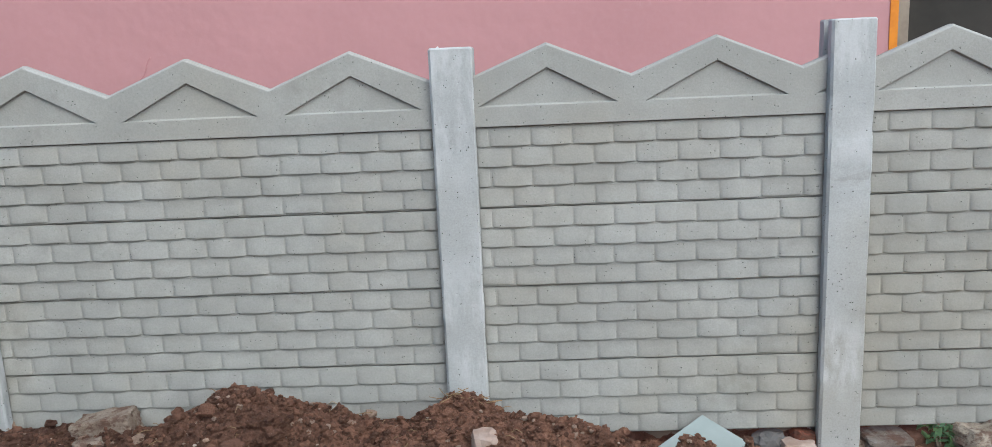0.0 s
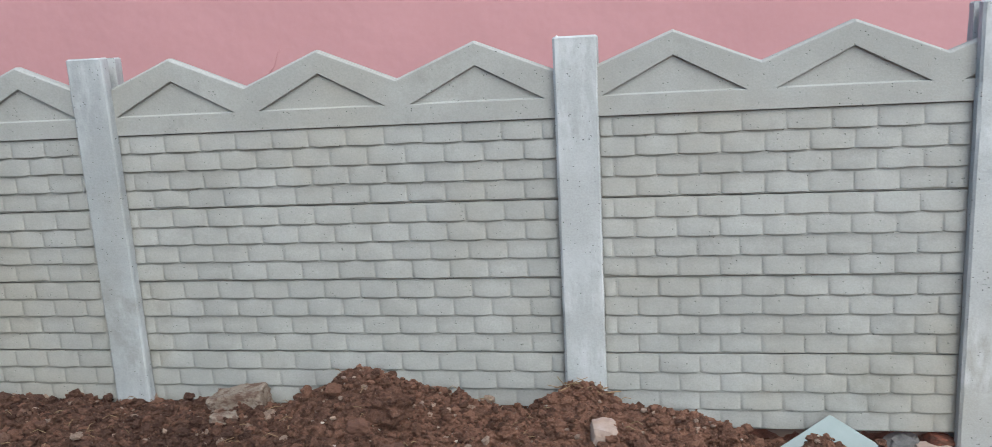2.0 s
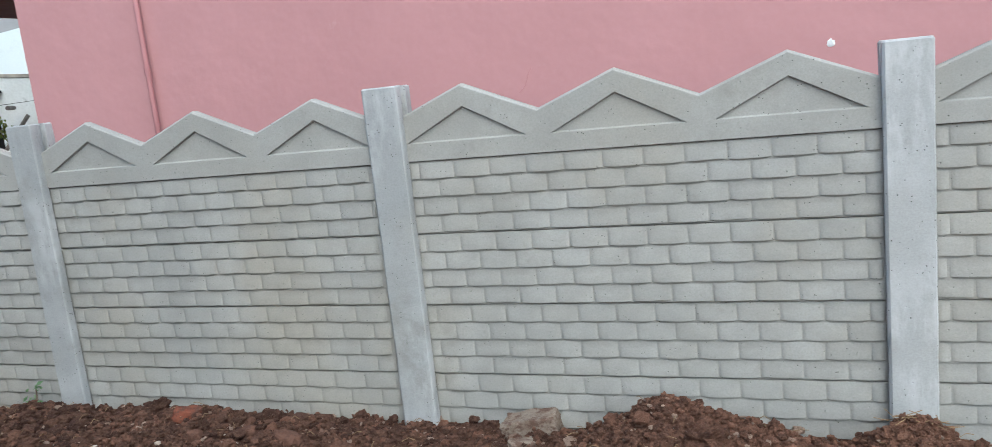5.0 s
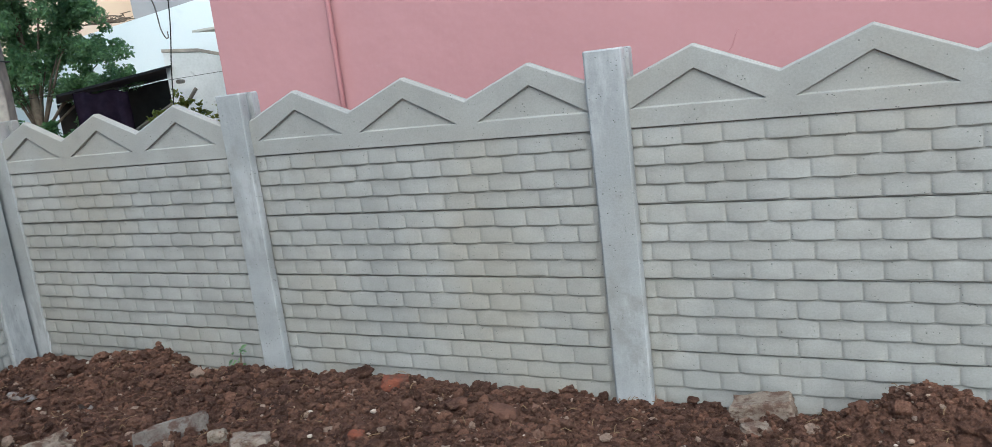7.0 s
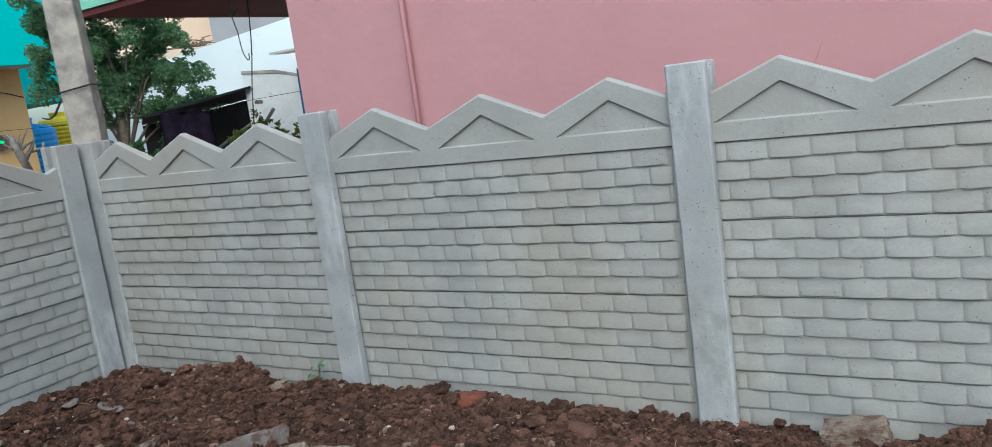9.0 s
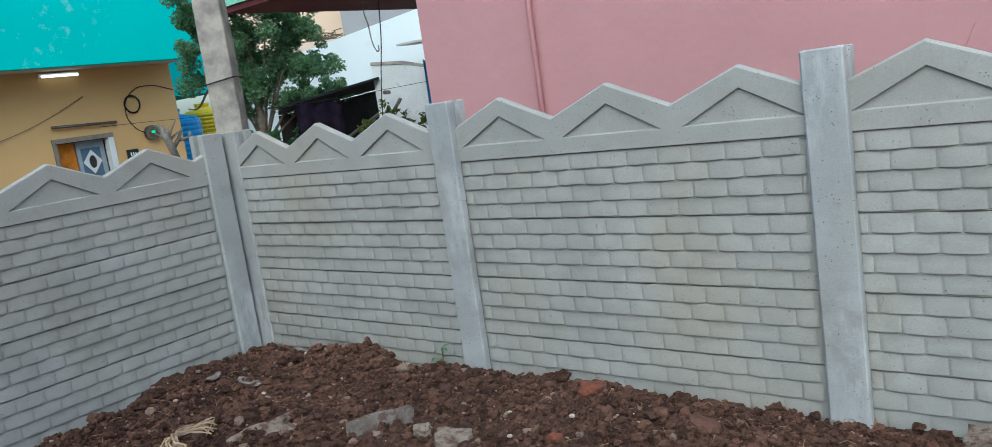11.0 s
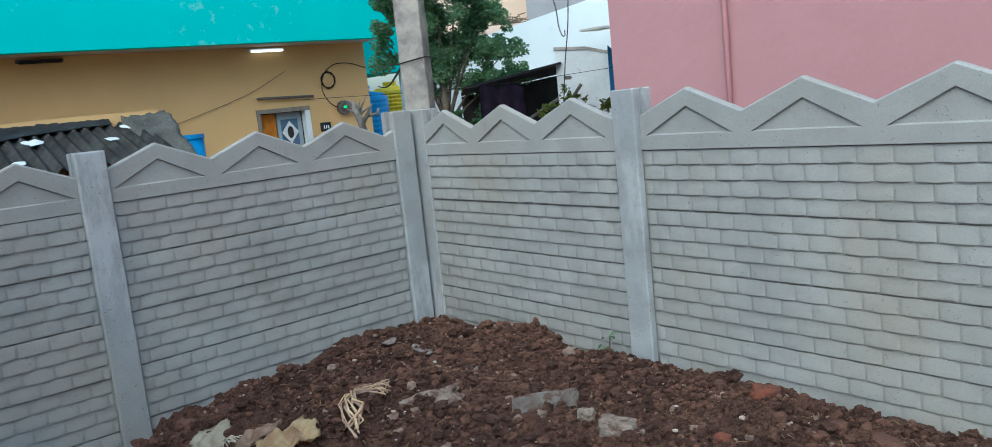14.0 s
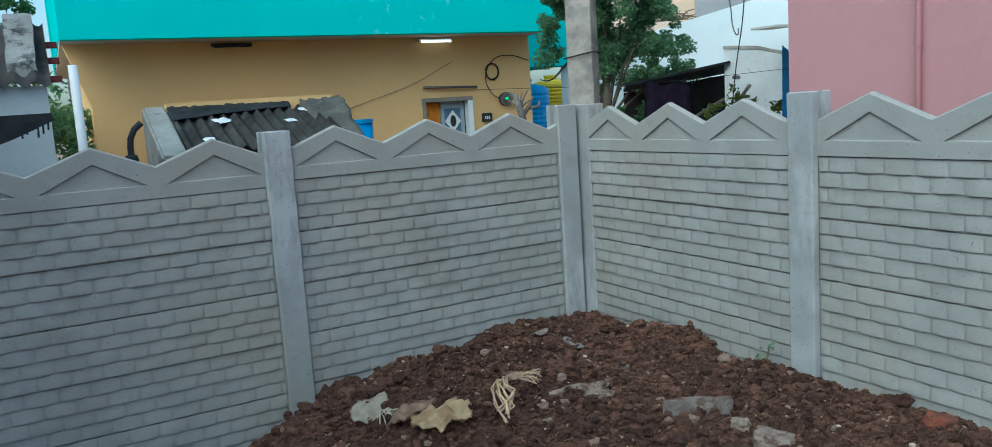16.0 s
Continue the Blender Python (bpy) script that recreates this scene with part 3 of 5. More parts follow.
part("crack", bm, M_PIPE, house, "short crack in the plaster")
bm = lump(random.Random(4), 0.016, 0.004, 0.018, 2, 0.5)
bmesh.ops.translate(bm, verts=bm.verts, vec=(4.825, -0.002, 1.78))
part("plaster_chip", bm, M_PVC, house, "white chip in the paint")
# flat canopy slab beside the house
slab = thing("canopy_slab", pose(-4.925, PINK_Y, 2.50), "flat canopy slab with maroon underside and mint-green edge", "canopy")
part("underside", boxbm(-2.26, 0, 0.0, 6.5, 0, 0.05), M_MAROON, slab)
part("fascia", boxbm(-2.28, 0, -0.02, 6.5, 0.052, 0.75), M_MINT, slab, "mint-green painted edge")


# ---- plain unseen building, added to shade the side fence and corner ----
nb = thing("unseen_shade_building", pose(-9.3, -14.3, -0.7), "plain grey plastered building added out of view to shade the side fence", "building")
part("wall", boxbm(0, 7.9, 0, 8.8, 0, 4.6), M_GREYWALL, nb)
part("roof", boxbm(-0.1, 8.0, -0.1, 8.9, 4.602, 4.8), M_SOFFIT, nb)


# ---- ochre and teal house ----
TEAL = thing("teal_ochre_house", pose(-14.0, 0, -0.3), "two-storey house, ochre below and bright teal above", "house")
DY0, DY1, DZ = 2.42, 3.32, 2.03
for a in ((-0.25, 0, -2.62, DY0, 0, 3.06), (-0.25, 0, DY0, DY1, DZ, 3.06), (-0.25, 0, DY1, 4.54, 0, 3.06), (-8, -0.25, 4.3, 4.54, 0, 3.06), (-8, -0.25, -2.62, -2.4, 0, 3.06)):
    part("wall", boxbm(*a), M_OCHRE, TEAL, "ochre-painted lower wall")
part("soffit", boxbm(-8, 0.79, -2.93, 4.6, 3.062, 3.12), M_SOFFIT, TEAL, "grey concrete underside of the overhang")
part("upper_storey", boxbm(0.6, 0.8, -2.94, 4.61, 3.05, 6.5), M_TEAL, TEAL, "bright teal upper storey with white scuffs along its edge")
part("upper_side", boxbm(-8, 0.599, 4.41, 4.61, 3.125, 6.5), M_TEAL, TEAL)
part("upper_end", boxbm(-8, 0.599, -2.94, -2.74, 3.125, 6.5), M_TEAL, TEAL)
part("rear_balcony", boxbm(-6.5, -2.2, 4.62, 6.9, 2.62, 4.6), M_TEAL, TEAL, "teal balcony in the shade")
part("corbel", prism(bmesh.new(), [(-2.62, 2.2), (-2.62, 3.06), (-2.9, 3.06)], "x", -0.25, 0.0), M_OCHRE, TEAL)
door = part("door", boxbm(-0.2, -0.14, 2.80, 3.24, 0.02, DZ - 0.06), M_DOORGREY, TEAL, "pale grey door with an oval pane")
part("panel", boxbm(-0.139, -0.128, 2.86, 3.16, 1.42, 1.86), M_DOORBLUE, door, "slate-blue diamond-framed panel")
bm = bmesh.new()
prism(bm, [(3.01 + 0.15 * math.cos(a), 1.64 + 0.19 * math.sin(a)) for a in (math.pi / 2 * k for k in range(4))], "x", -0.1275, -0.118)
part("diamond", bm, M_LAMPON, door, "pale diamond moulding")
bm = bmesh.new()
prism(bm, [(3.01 + 0.055 * math.cos(a), 1.64 + 0.10 * math.sin(a)) for a in (math.pi / 8 * k for k in range(16))], "x", -0.1175, -0.108)
part("pane", bm, M_DARK, door, "dark oval pane")
part("bottom_panel", boxbm(-0.139, -0.128, 2.86, 3.16, 0.6, 1.3), M_DOORBLUE, door)
leaf = part("open_leaf", boxbm(-0.2, -0.15, 2.46, 2.78, 0.02, DZ - 0.06), M_ORANGE, TEAL, "varnished orange carved door leaf")
for z in (1.1, 1.45, 1.72):
    bm = bmesh.new()
    prism(bm, [(2.62 + 0.1 * math.cos(a), z + 0.1 * math.sin(a)) for a in (math.pi / 6 * k for k in range(12))], "x", -0.149, -0.13)
    part("carving", bm, M_ORANGE, leaf)
fr = part("door_frame", boxbm(-0.12, 0.03, DY0 - 0.02, DY0 + 0.04, 0, DZ - 0.052), M_FRAME, TEAL)
part("frame_jamb", boxbm(-0.12, 0.03, DY1 - 0.07, DY1 + 0.02, 0, DZ - 0.052), M_LAMPON, fr)
part("frame_head", boxbm(-0.12, 0.034, DY0 - 0.024, DY1 + 0.024, DZ - 0.05, DZ + 0.02), M_FRAME, fr)
# backing behind the doorway, the unlit room's shade put into its colour
part("dark_room_backing", boxbm(-1.2, -1.1, 1.5, 4.2, 0, 3.0), M_DARK, TEAL)


def wall_lamp(y, on, label):
    ob = thing("tube_lamp", pose(-13.99, y, 2.68), label, "wall lamp")
    bm = boxbm(0, 0.06, 0, 0.6, 0, 0.05)
    bevel(part("fitting", bm, M_PVC if on else M_DARKSTONE, ob), 0.008)
    bm = bmesh.new()
    tube(bm, [(0.085, 0.03, 0.005), (0.085, 0.57, 0.005)], 0.022, 10)
    part("tube", bm, M_TUBE if on else M_BLACK, ob, "", True)
    return ob


wall_lamp(2.40, True, "white tube lamp fixed under the teal overhang")
wall_lamp(-0.93, False, "dark dusty tube lamp under the overhang")
bm = bmesh.new()
tube(bm, [(-13.93, 2.42, 1.93), (-13.93, 3.42, 1.90)], 0.022, 8)
tagged(part("curtain_rod", bm, M_STEEL, None, "", True), "brown iron rod fixed above the doorway", "rod")
box_ob = thing("number_box", pose(-13.99, 3.50, 1.29), "small black box with a white panel beside the door", "wall box")
bevel(part("case", boxbm(0, 0.05, 0, 0.19, 0, 0.15), M_BLACK, box_ob), 0.012)
for k in range(3):
    part("bar", boxbm(0.051, 0.055, 0.045 + 0.038 * k, 0.065 + 0.038 * k, 0.045, 0.10), M_LAMPON, box_ob)
meter = thing("electric_meter", pose(-13.99, 3.98, 1.66), "round grey electric meter with a green light", "meter")
bm = bmesh.new()
tube(bm, [(0, 0, 0), (0.09, 0, 0)], 0.12, 16)
part("case", bm, M_GREYSTONE, meter)
m_green = Mat("green_indicator")
m_green.color((0.02, 0.5, 0.1))
m_green.b.inputs["Emission Color"].default_value = (0.05, 0.9, 0.25, 1)
m_green.b.inputs["Emission Strength"].default_value = 0.5
part("indicator", boxbm(0.091, 0.096, -0.03, 0.03, -0.01, 0.03), m_green.m, meter)


def cable(name, pts, r, label, material=None):
    """A sagging wire through points, rounded between them."""
    cu = bpy.data.curves.new(name, "CURVE")
    cu.dimensions, cu.bevel_depth, cu.bevel_resolution, cu.resolution_u = "3D", r, 2, 6
    sp = cu.splines.new("BEZIER")
    sp.bezier_points.add(len(pts) - 1)
    for bp, p in zip(sp.bezier_points, pts):
        bp.co = p
        bp.handle_left_type = bp.handle_right_type = "AUTO"
    cu.materials.append(material or M_CABLE)
    return tagged(new(name, cu), label, "cable")


cable("wall_cable", [(-13.97, 3.0, 2.35), (-13.97, 2.3, 2.02), (-13.97, 1.4, 1.74), (-13.97, 0.85, 1.58)], 0.0045, "thin grey cable sagging along the ochre wall", M_STEEL)
coil_pts = [(-13.96, 3.75 + 0.125 * math.cos(a), 2.15 + 0.135 * math.sin(a)) for a in (math.pi / 5 * k for k in range(22))]
cable("cable_coil", coil_pts, 0.014, "black cable coiled on the ochre wall")
cable("meter_cable", [(-13.96, 4.5, 2.32), (-13.96, 4.1, 2.42), (-13.96, 3.8, 2.36), (-13.96, 3.62, 2.1), (-13.96, 3.7, 1.8), (-13.93, 3.95, 1.62)], 0.008, "black cable running down to the meter")

# ---- dead stump by the ochre wall ----
bm = bmesh.new()
tube(bm, [(0, 0, 0.0), (0.02, 0.05, 0.5), (0.05, -0.05, 0.8), (0, -0.12, 1.05)], 0.065, 8, 0.04)
for ang, ln in ((-0.9, 0.22), (-0.4, 0.3), (0.15, 0.26), (0.5, 0.34), (0.95, 0.24)):
    tube(bm, [(0.02, -0.05, 0.82), (0.03, -0.05 + 0.5 * ln * math.sin(ang), 0.82 + 0.55 * ln * math.cos(ang)), (0, -0.03 + ln * math.sin(ang), 0.82 + ln * math.cos(ang))], 0.026, 6, 0.008)
tube(bm, [(0.03, 0.0, 0.7), (0, 0.14, 0.85), (0, 0.2, 1.0)], 0.04, 7, 0.02)
tube(bm, [(0.0, 0.14, 0.82), (0, 0.3, 0.84), (0, 0.34, 0.92)], 0.03, 6, 0.012)
tube(bm, [(0.0, -0.08, 0.95), (0, -0.2, 1.08)], 0.035, 6, 0.02)
for v in bm.verts:
    v.co += Vector((0.02 * noise.noise(v.co * 9), 0.03 * noise.noise(v.co * 8 + Vector((5, 0, 0))), 0))
ob = part("dead_stump", bm, M_GREYWOOD, None, "", True)
ob.matrix_world = pose(-12.2, 3.30, 0.66)
tagged(ob, "grey knotty pruned tree stump before the ochre wall", "tree stump")
bm = bmesh.new()
tube(bm, [(0, 0, -0.3), (0.02, 0, 0.3), (0, 0, 0.7)], 0.09, 8)
b2 = part("stem", bm, M_GREYWOOD, ob, "", True)
b2.matrix_parent_inverse = Matrix()
b2.location = (0, 0, -0.95)


# ---- tile-roofed lean-to ----
def corrugated(length, run, drop, waves, amp=0.035, thick=0.012):
    """A corrugated sheet: y along the waves' row, falling by drop over run towards +x."""
    bm = bmesh.new()
    n = waves * 8
    rows = 6
    top = []
    for i in range(rows + 1):
        for j in range(n + 1):
            y = length * j / n
            z = amp * math.sin(2 * math.pi * waves * j / n) - drop * i / rows + 0.012 * noise.noise(Vector((i * 0.8, y * 2, 3)))
            top.append(bm.verts.new((run * i / rows, y, z)))
    for i in range(rows):
        for j in range(n):
            a = i * (n + 1) + j
            bm.faces.new((top[a], top[a + n + 1], top[a + n + 2], top[a + 1]))
    bmesh.ops.solidify(bm, geom=bm.faces[:], thickness=thick)
    return bm


shed = thing("lean_to", pose(-12.9, -2.08, -0.3), "low lean-to with a dark corrugated sheet roof and broken side wall", "shed")
part("roof", corrugated(2.05, 1.6, 0.5, 13), M_ASBESTOS, shed, "dark weathered corrugated roof sheet").location = (0, 0.31, 2.03)
bm = bmesh.new()
prism(bm, [(0.30, 0), (2.6, 0), (2.6, 2.17), (1.6, 2.17), (0.30, 2.15)], "x", -0.2, -0.02)
part("back_wall", bm, M_OCHRE, shed, "cream-washed back parapet")
bm = bmesh.new()
prism(bm, [(-0.1, 0), (1.65, 0), (1.65, 1.5), (-0.1, 2.13)], "y", 0.0, 0.30)
bmesh.ops.bevel(bm, geom=bm.edges[:], offset=0.03, segments=2, affect="EDGES")
part("side_parapet", bm, M_STAINED, shed, "stained white side parapet")
bm = bmesh.new()
prism(bm, [(-0.15, 0), (1.3, 0), (1.35, 1.25), (1.0, 1.52), (0.62, 1.72), (0.35, 2.06), (0.0, 2.14), (-0.15, 2.10)], "y", 2.08, 2.70)
bmesh.ops.subdivide_edges(bm, edges=bm.edges[:], cuts=9, use_grid_fill=True)
bmesh.ops.smooth_vert(bm, verts=bm.verts[:], factor=0.5, use_axis_x=True, use_axis_y=True, use_axis_z=True)
for v in bm.verts:
    v.co += 0.025 * Vector((noise.noise(v.co * 13), noise.noise(v.co * 13 + Vector((5, 0, 0))), noise.noise(v.co * 13 + Vector((0, 5, 0)))))
    v.co += 0.07 * Vector((noise.noise(v.co * 5), noise.noise(v.co * 5 + Vector((9, 0, 0))), noise.noise(v.co * 5 + Vector((0, 9, 0)))))
part("broken_wall", bm, M_MOSSY, shed, "mossy broken wall end with fallen plaster", True)
part("front_wall", boxbm(1.35, 1.5, 0.0, 2.75, 0, 1.46), M_DIRTYWHITE, shed)
bm = bmesh.new()
cols, rows = 44, 9
for i in range(cols + 1):
    for k in range(rows + 1):
        u, v = i / cols, k / rows
        reach = 0.16 + 0.34 * (1 - u) ** 1.5 + 0.05 * noise.noise(Vector((u * 7, 2, 0)))
        x = -0.02 + reach * v
        lift = 0.075 + 0.05 * abs(noise.noise(Vector((u * 11, v * 3, 1)))) * (1 - u) + 0.02 * noise.noise(Vector((u * 30, v * 6, 4)))
        bm.verts.new((x, 0.30 + 1.65 * u, 2.03 - 0.3125 * max(x, 0) + lift * (1 - 0.45 * v)))
bm.verts.ensure_lookup_table()
for i in range(cols):
    for k in range(rows):
        a = i * (rows + 1) + k
        bm.faces.new([bm.verts[q] for q in (a, a + rows + 1, a + rows + 2, a + 1)])
bmesh.ops.recalc_face_normals(bm, faces=bm.faces)
bmesh.ops.solidify(bm, geom=bm.faces[:], thickness=0.004)
part("tarpaulin", bm, M_BLACK, shed, "black tarpaulin draped along the roof ridge", True)
rng = random.Random(3)
for k, (x, y) in enumerate(((0.75, 1.75), (0.3, 2.1), (1.3, 0.6), (0.6, 0.9))):
    s = rng.uniform(0.05, 0.11)
    b = lump(rng, s, s * 1.1, 0.006, 2, 0.9)
    sc = part("scrap", b, M_PVC, shed, "white scrap lying on the roof")
    sc.matrix_local = pose(x, y, 2.04 - 0.5 * x / 1.6 + 0.03, 0, 17, 0)
bm = bmesh.new()
tube(bm, [(0, 0, -0.6), (0, 0, 1.36), (0, 0.012, 1.46), (0, 0.06, 1.56), (0, 0.14, 1.63)], 0.036, 10)
fl = part("flue_pipe", bm, M_BLACK, None, "", True)
fl.matrix_world = pose(-11.05, -2.42, -0.02)
tagged(fl, "black bent flue pipe rising beside the lean-to", "flue")
bm = bmesh.new()
tube(bm, [(0, 0, 1.12), (0, 0, 1.24), (0, 0, 1.28)], 0.085, 14, 0.06)
part("pot", bm, M_BLACK, fl, "blackened collar", True)
bm = bmesh.new()
tube(bm, [(0, 0, -0.6), (0, 0, 1.0), (0, 0, 2.24)], 0.041, 12)
pv = part("pvc_post", bm, M_PVC, None, "", True)
pv.matrix_world = pose(-9.55, -2.94, -0.08)
tagged(pv, "tall white plastic pipe standing upright", "pipe post")
drum = thing("blue_drum", pose(-12.6, 0.72, -0.3), "blue plastic water drum beside the lean-to", "drum")
bm = bmesh.new()
tube(bm, [(0, 0, 0), (0, 0, 0.5), (0, 0, 1.2), (0, 0, 1.72)], 0.26, 20)
part("body", bm, M_BLUE, drum, "", True)
bm = bmesh.new()
tube(bm, [(0, 0, 1.72), (0, 0, 1.78)], 0.275, 20)
part("rim", bm, M_BLUE, drum)

# ---- white-washed building with a stained roof edge ----
wb = thing("whitewashed_building", pose(-9.85, -3.17, -0.3), "whitewashed building with stained concrete roof edge", "building")
part("wall", boxbm(-0.3, 0, -6, 0, 0, 2.30), M_WASH, wb)
part("side_wall", boxbm(-6, -0.301, -0.25, 0, 0, 2.28), M_WASH, wb)
bm = bmesh.new()
prism(bm, [(-0.04, 2.33), (-0.05, 2.53), (-0.66, 3.05), (-1.6, 3.05), (-1.6, 2.6), (-0.66, 2.6)], "y", -0.30, -0.06)
bmesh.ops.subdivide_edges(bm, edges=bm.edges[:], cuts=5, use_grid_fill=True)
for v in bm.verts:
    v.co += 0.022 * Vector((noise.noise(v.co * 9), noise.noise(v.co * 9 + Vector((5, 0, 0))), noise.noise(v.co * 9 + Vector((0, 5, 0)))))
part("gable_edge", bm, M_STAINED, wb, "stained grey concrete beam along the roof edge")
part("roof", corrugated(6.0, 0.74, 0.64, 34, 0.03), M_ASBESTOS, wb, "mossy corrugated roof sheet").location = (-0.66, -5.96, 2.95)
for x, z in ((-0.52, 2.72), (-0.3, 2.55), (-0.08, 2.36)):
    part("purlin", boxbm(x - 0.03, x + 0.03, -0.2, 0.14, z - 0.03, z + 0.03), M_MAROON, wb, "dark red purlin end")
tar = bmesh.new()
prism(tar, [(-2.2, 1.15), (-0.3, 1.82), (0.02, 1.96), (0.0, 2.02), (-2.2, 2.0)], "x", 0.9, 1.0)
part("awning", tar, M_BLACK, wb, "torn black awning")
for k in range(7):
    bm = bmesh.new()
    tube(bm, [(0.95, -0.03 - 0.04 * k, 1.96 - 0.012 * k), (0.95, -0.035 - 0.04 * k, 1.88 - 0.03 * (k % 3))], 0.008, 4)
    part("fringe", bm, M_BLACK, wb)


# ---- concrete utility pole ----
bm = bmesh.new()
prism(bm, [(-0.1, -0.08), (0.1, -0.08), (0.1, 0.08), (-0.1, 0.08)], "z", -0.4, 7.0)
bmesh.ops.subdivide_edges(bm, edges=[e for e in bm.edges if abs(e.verts[0].co.z - e.verts[1].co.z) > 1], cuts=60)
for v in bm.verts:
    k = 1.06 - 0.02 * v.co.z
    d = noise.noise(v.co * 6) * 0.006
    v.co.x, v.co.y = v.co.x * k + d, v.co.y * k + d
pole = part("utility_pole", bm, M_POLE)
pole.matrix_world = pose(-6.30, 0.49, 0, 0, 0, 38)
bevel(pole, 0.012, 2)
tagged(pole, "weathered square concrete utility pole behind the fence corner", "utility pole")
for z in (1.88,):
    bm = bmesh.new()
    tube(bm, [(0.135 * sx, 0.1 * sy, z + 0.02 * sx) for sx, sy in ((-0.88, -1), (0.88, -1), (0.88, 1), (-0.88, 1), (-0.88, -1.02))], 0.006, 5)
    part("wire_tie", bm, M_CABLE, pole, "wire tied round the pole")
cable("pole_cable", [(-6.42, 0.42, 1.83), (-9.5, 2.2, 1.82), (-12.77, 4.07, 1.91), (-14.0, 4.75, 1.97)], 0.010, "black cable from the pole to the ochre house")
cable("drop_cable", [(-6.45, 0.55, 2.9), (-6.1, 0.9, 2.5), (-5.95, 1.3, 2.62), (-5.8, 1.8, 2.75)], 0.014, "black cable slung from the pole to the canopy")
cable("hanging_cable", [(-5.81, 1.72, 2.56), (-5.87, 1.73, 2.1), (-5.94, 1.72, 1.75), (-6.02, 1.72, 1.3)], 0.0045, "black cable hanging from the canopy slab")
cable("wire_hook", [(-6.05, 1.75, 2.56), (-6.04, 1.75, 2.42), (-6.08, 1.75, 2.36), (-6.03, 1.75, 2.33), (-5.98, 1.75, 2.37), (-6.03, 1.75, 2.38), (-6.02, 1.75, 2.2), (-5.98, 1.75, 2.0), (-5.95, 1.75, 1.98), (-5.94, 1.75, 2.03)], 0.0045, "bent wire hook hanging from the canopy slab", M_STEEL)


# ---- foliage ----
def leaves(rng, clumps, count, size, droop=0.3):
    """Many small folded leaves gathered in clumps; clumps: (x, y, z, radius)."""
    verts, faces = [], []
    sub = [(x + rng.gauss(0, r * 0.55), y + rng.gauss(0, r * 0.55), z + rng.gauss(0, r * 0.5), r * rng.uniform(0.25, 0.45)) for x, y, z, r in clumps for _ in range(15)]
    clumps = sub
    weights = [c[3] ** 2 for c in clumps]
    for _ in range(count):
        cx, cy, cz, r = rng.choices(clumps, weights)[0]
        d = Vector((rng.gauss(0, 1), rng.gauss(0, 1), rng.gauss(0, 1))).normalized() * r * rng.random() ** 0.45
        p = Vector((cx, cy, cz)) + Vector((d.x, d.y, d.z * 0.85))
        s = size * rng.uniform(0.6, 1.4)
        turn = Euler((rng.uniform(-1.1, 1.1), rng.uniform(-1.1, 1.1), rng.uniform(0, 6.28))).to_matrix()
        o = len(verts)
        for q in ((-0.5, 0, 0), (0, 0.26, 0.06), (0.55, 0, -droop * 0.3), (0, -0.26, 0.06)):
            verts.append(p + turn @ (Vector(q) * s))
        faces += [(o, o + 1, o + 2), (o, o + 2, o + 3)]
    return verts, faces


def crown(name, parent, clumps, count, size, seed, material, label=""):
    vs, fs = leaves(random.Random(seed), clumps, count, size)
    me = bpy.data.meshes.new(name)
    me.from_pydata(vs, [], fs)
    me.materials.append(material)
    ob = new(name, me)
    ob.parent = parent
    return tagged(ob, label)


def tree(x, y, base, height, clumps, count, size, seed, label, material=None):
    ob = thing("tree", pose(x, y, base), label, "tree")
    rng = random.Random(seed)
    bm = bmesh.new()
    tube(bm, [(0, 0, 0), (0.03, 0.02, height * 0.3), (-0.02, 0.03, height * 0.55), (0.02, 0, height * 0.9)], 0.11, 9, 0.04)
    for cx, cy, cz, r in clumps:
        tube(bm, [(0, 0.02, height * 0.45), (cx * 0.5, cy * 0.5, (height * 0.5 + cz) / 2), (cx, cy, cz)], 0.022, 6, 0.006)
    part("trunk", bm, M_BARK, ob, "", True)
    crown("crown", ob, clumps, count, size, seed, material or M_LEAF)
    return ob


rng = random.Random(8)
cl = [(0.0, 0.0, 3.2, 0.55), (-0.3, -0.4, 2.9, 0.45), (0.35, 0.35, 2.75, 0.5), (0.1, 0.2, 2.4, 0.45), (-0.35, -0.3, 3.5, 0.5), (0.3, 0.25, 3.6, 0.5),
      (0.6, 0.55, 2.35, 0.32), (0.45, 0.45, 2.1, 0.28), (0.75, 0.7, 2.15, 0.26), (-0.15, -0.1, 2.2, 0.3), (0.0, 0.0, 3.9, 0.6), (-0.42, -0.5, 3.3, 0.25), (0.55, 0.5, 3.1, 0.3)]
tree(-10.6, 3.75, -0.3, 3.4, cl, 50000, 0.054, 21, "leafy green tree behind the utility pole, between houses")
tree(-24.5, -2.6, -0.3, 3.6, [(rng.uniform(-1.4, 1.4), rng.uniform(-1.6, 1.6), rng.uniform(1.2, 3.6), rng.uniform(0.4, 0.8)) for _ in range(16)], 12000, 0.11, 22, "dark green tree beyond the whitewashed building", M_LEAFDARK)
tree(-19.5, -3.3, -0.3, 4.4, [(rng.uniform(-0.9, 0.9), rng.uniform(-1.6, 0.1), rng.uniform(3.0, 4.6), rng.uniform(0.3, 0.6)) for _ in range(10)], 7000, 0.1, 23, "dark green tree beyond the whitewashed building", M_LEAFDARK)


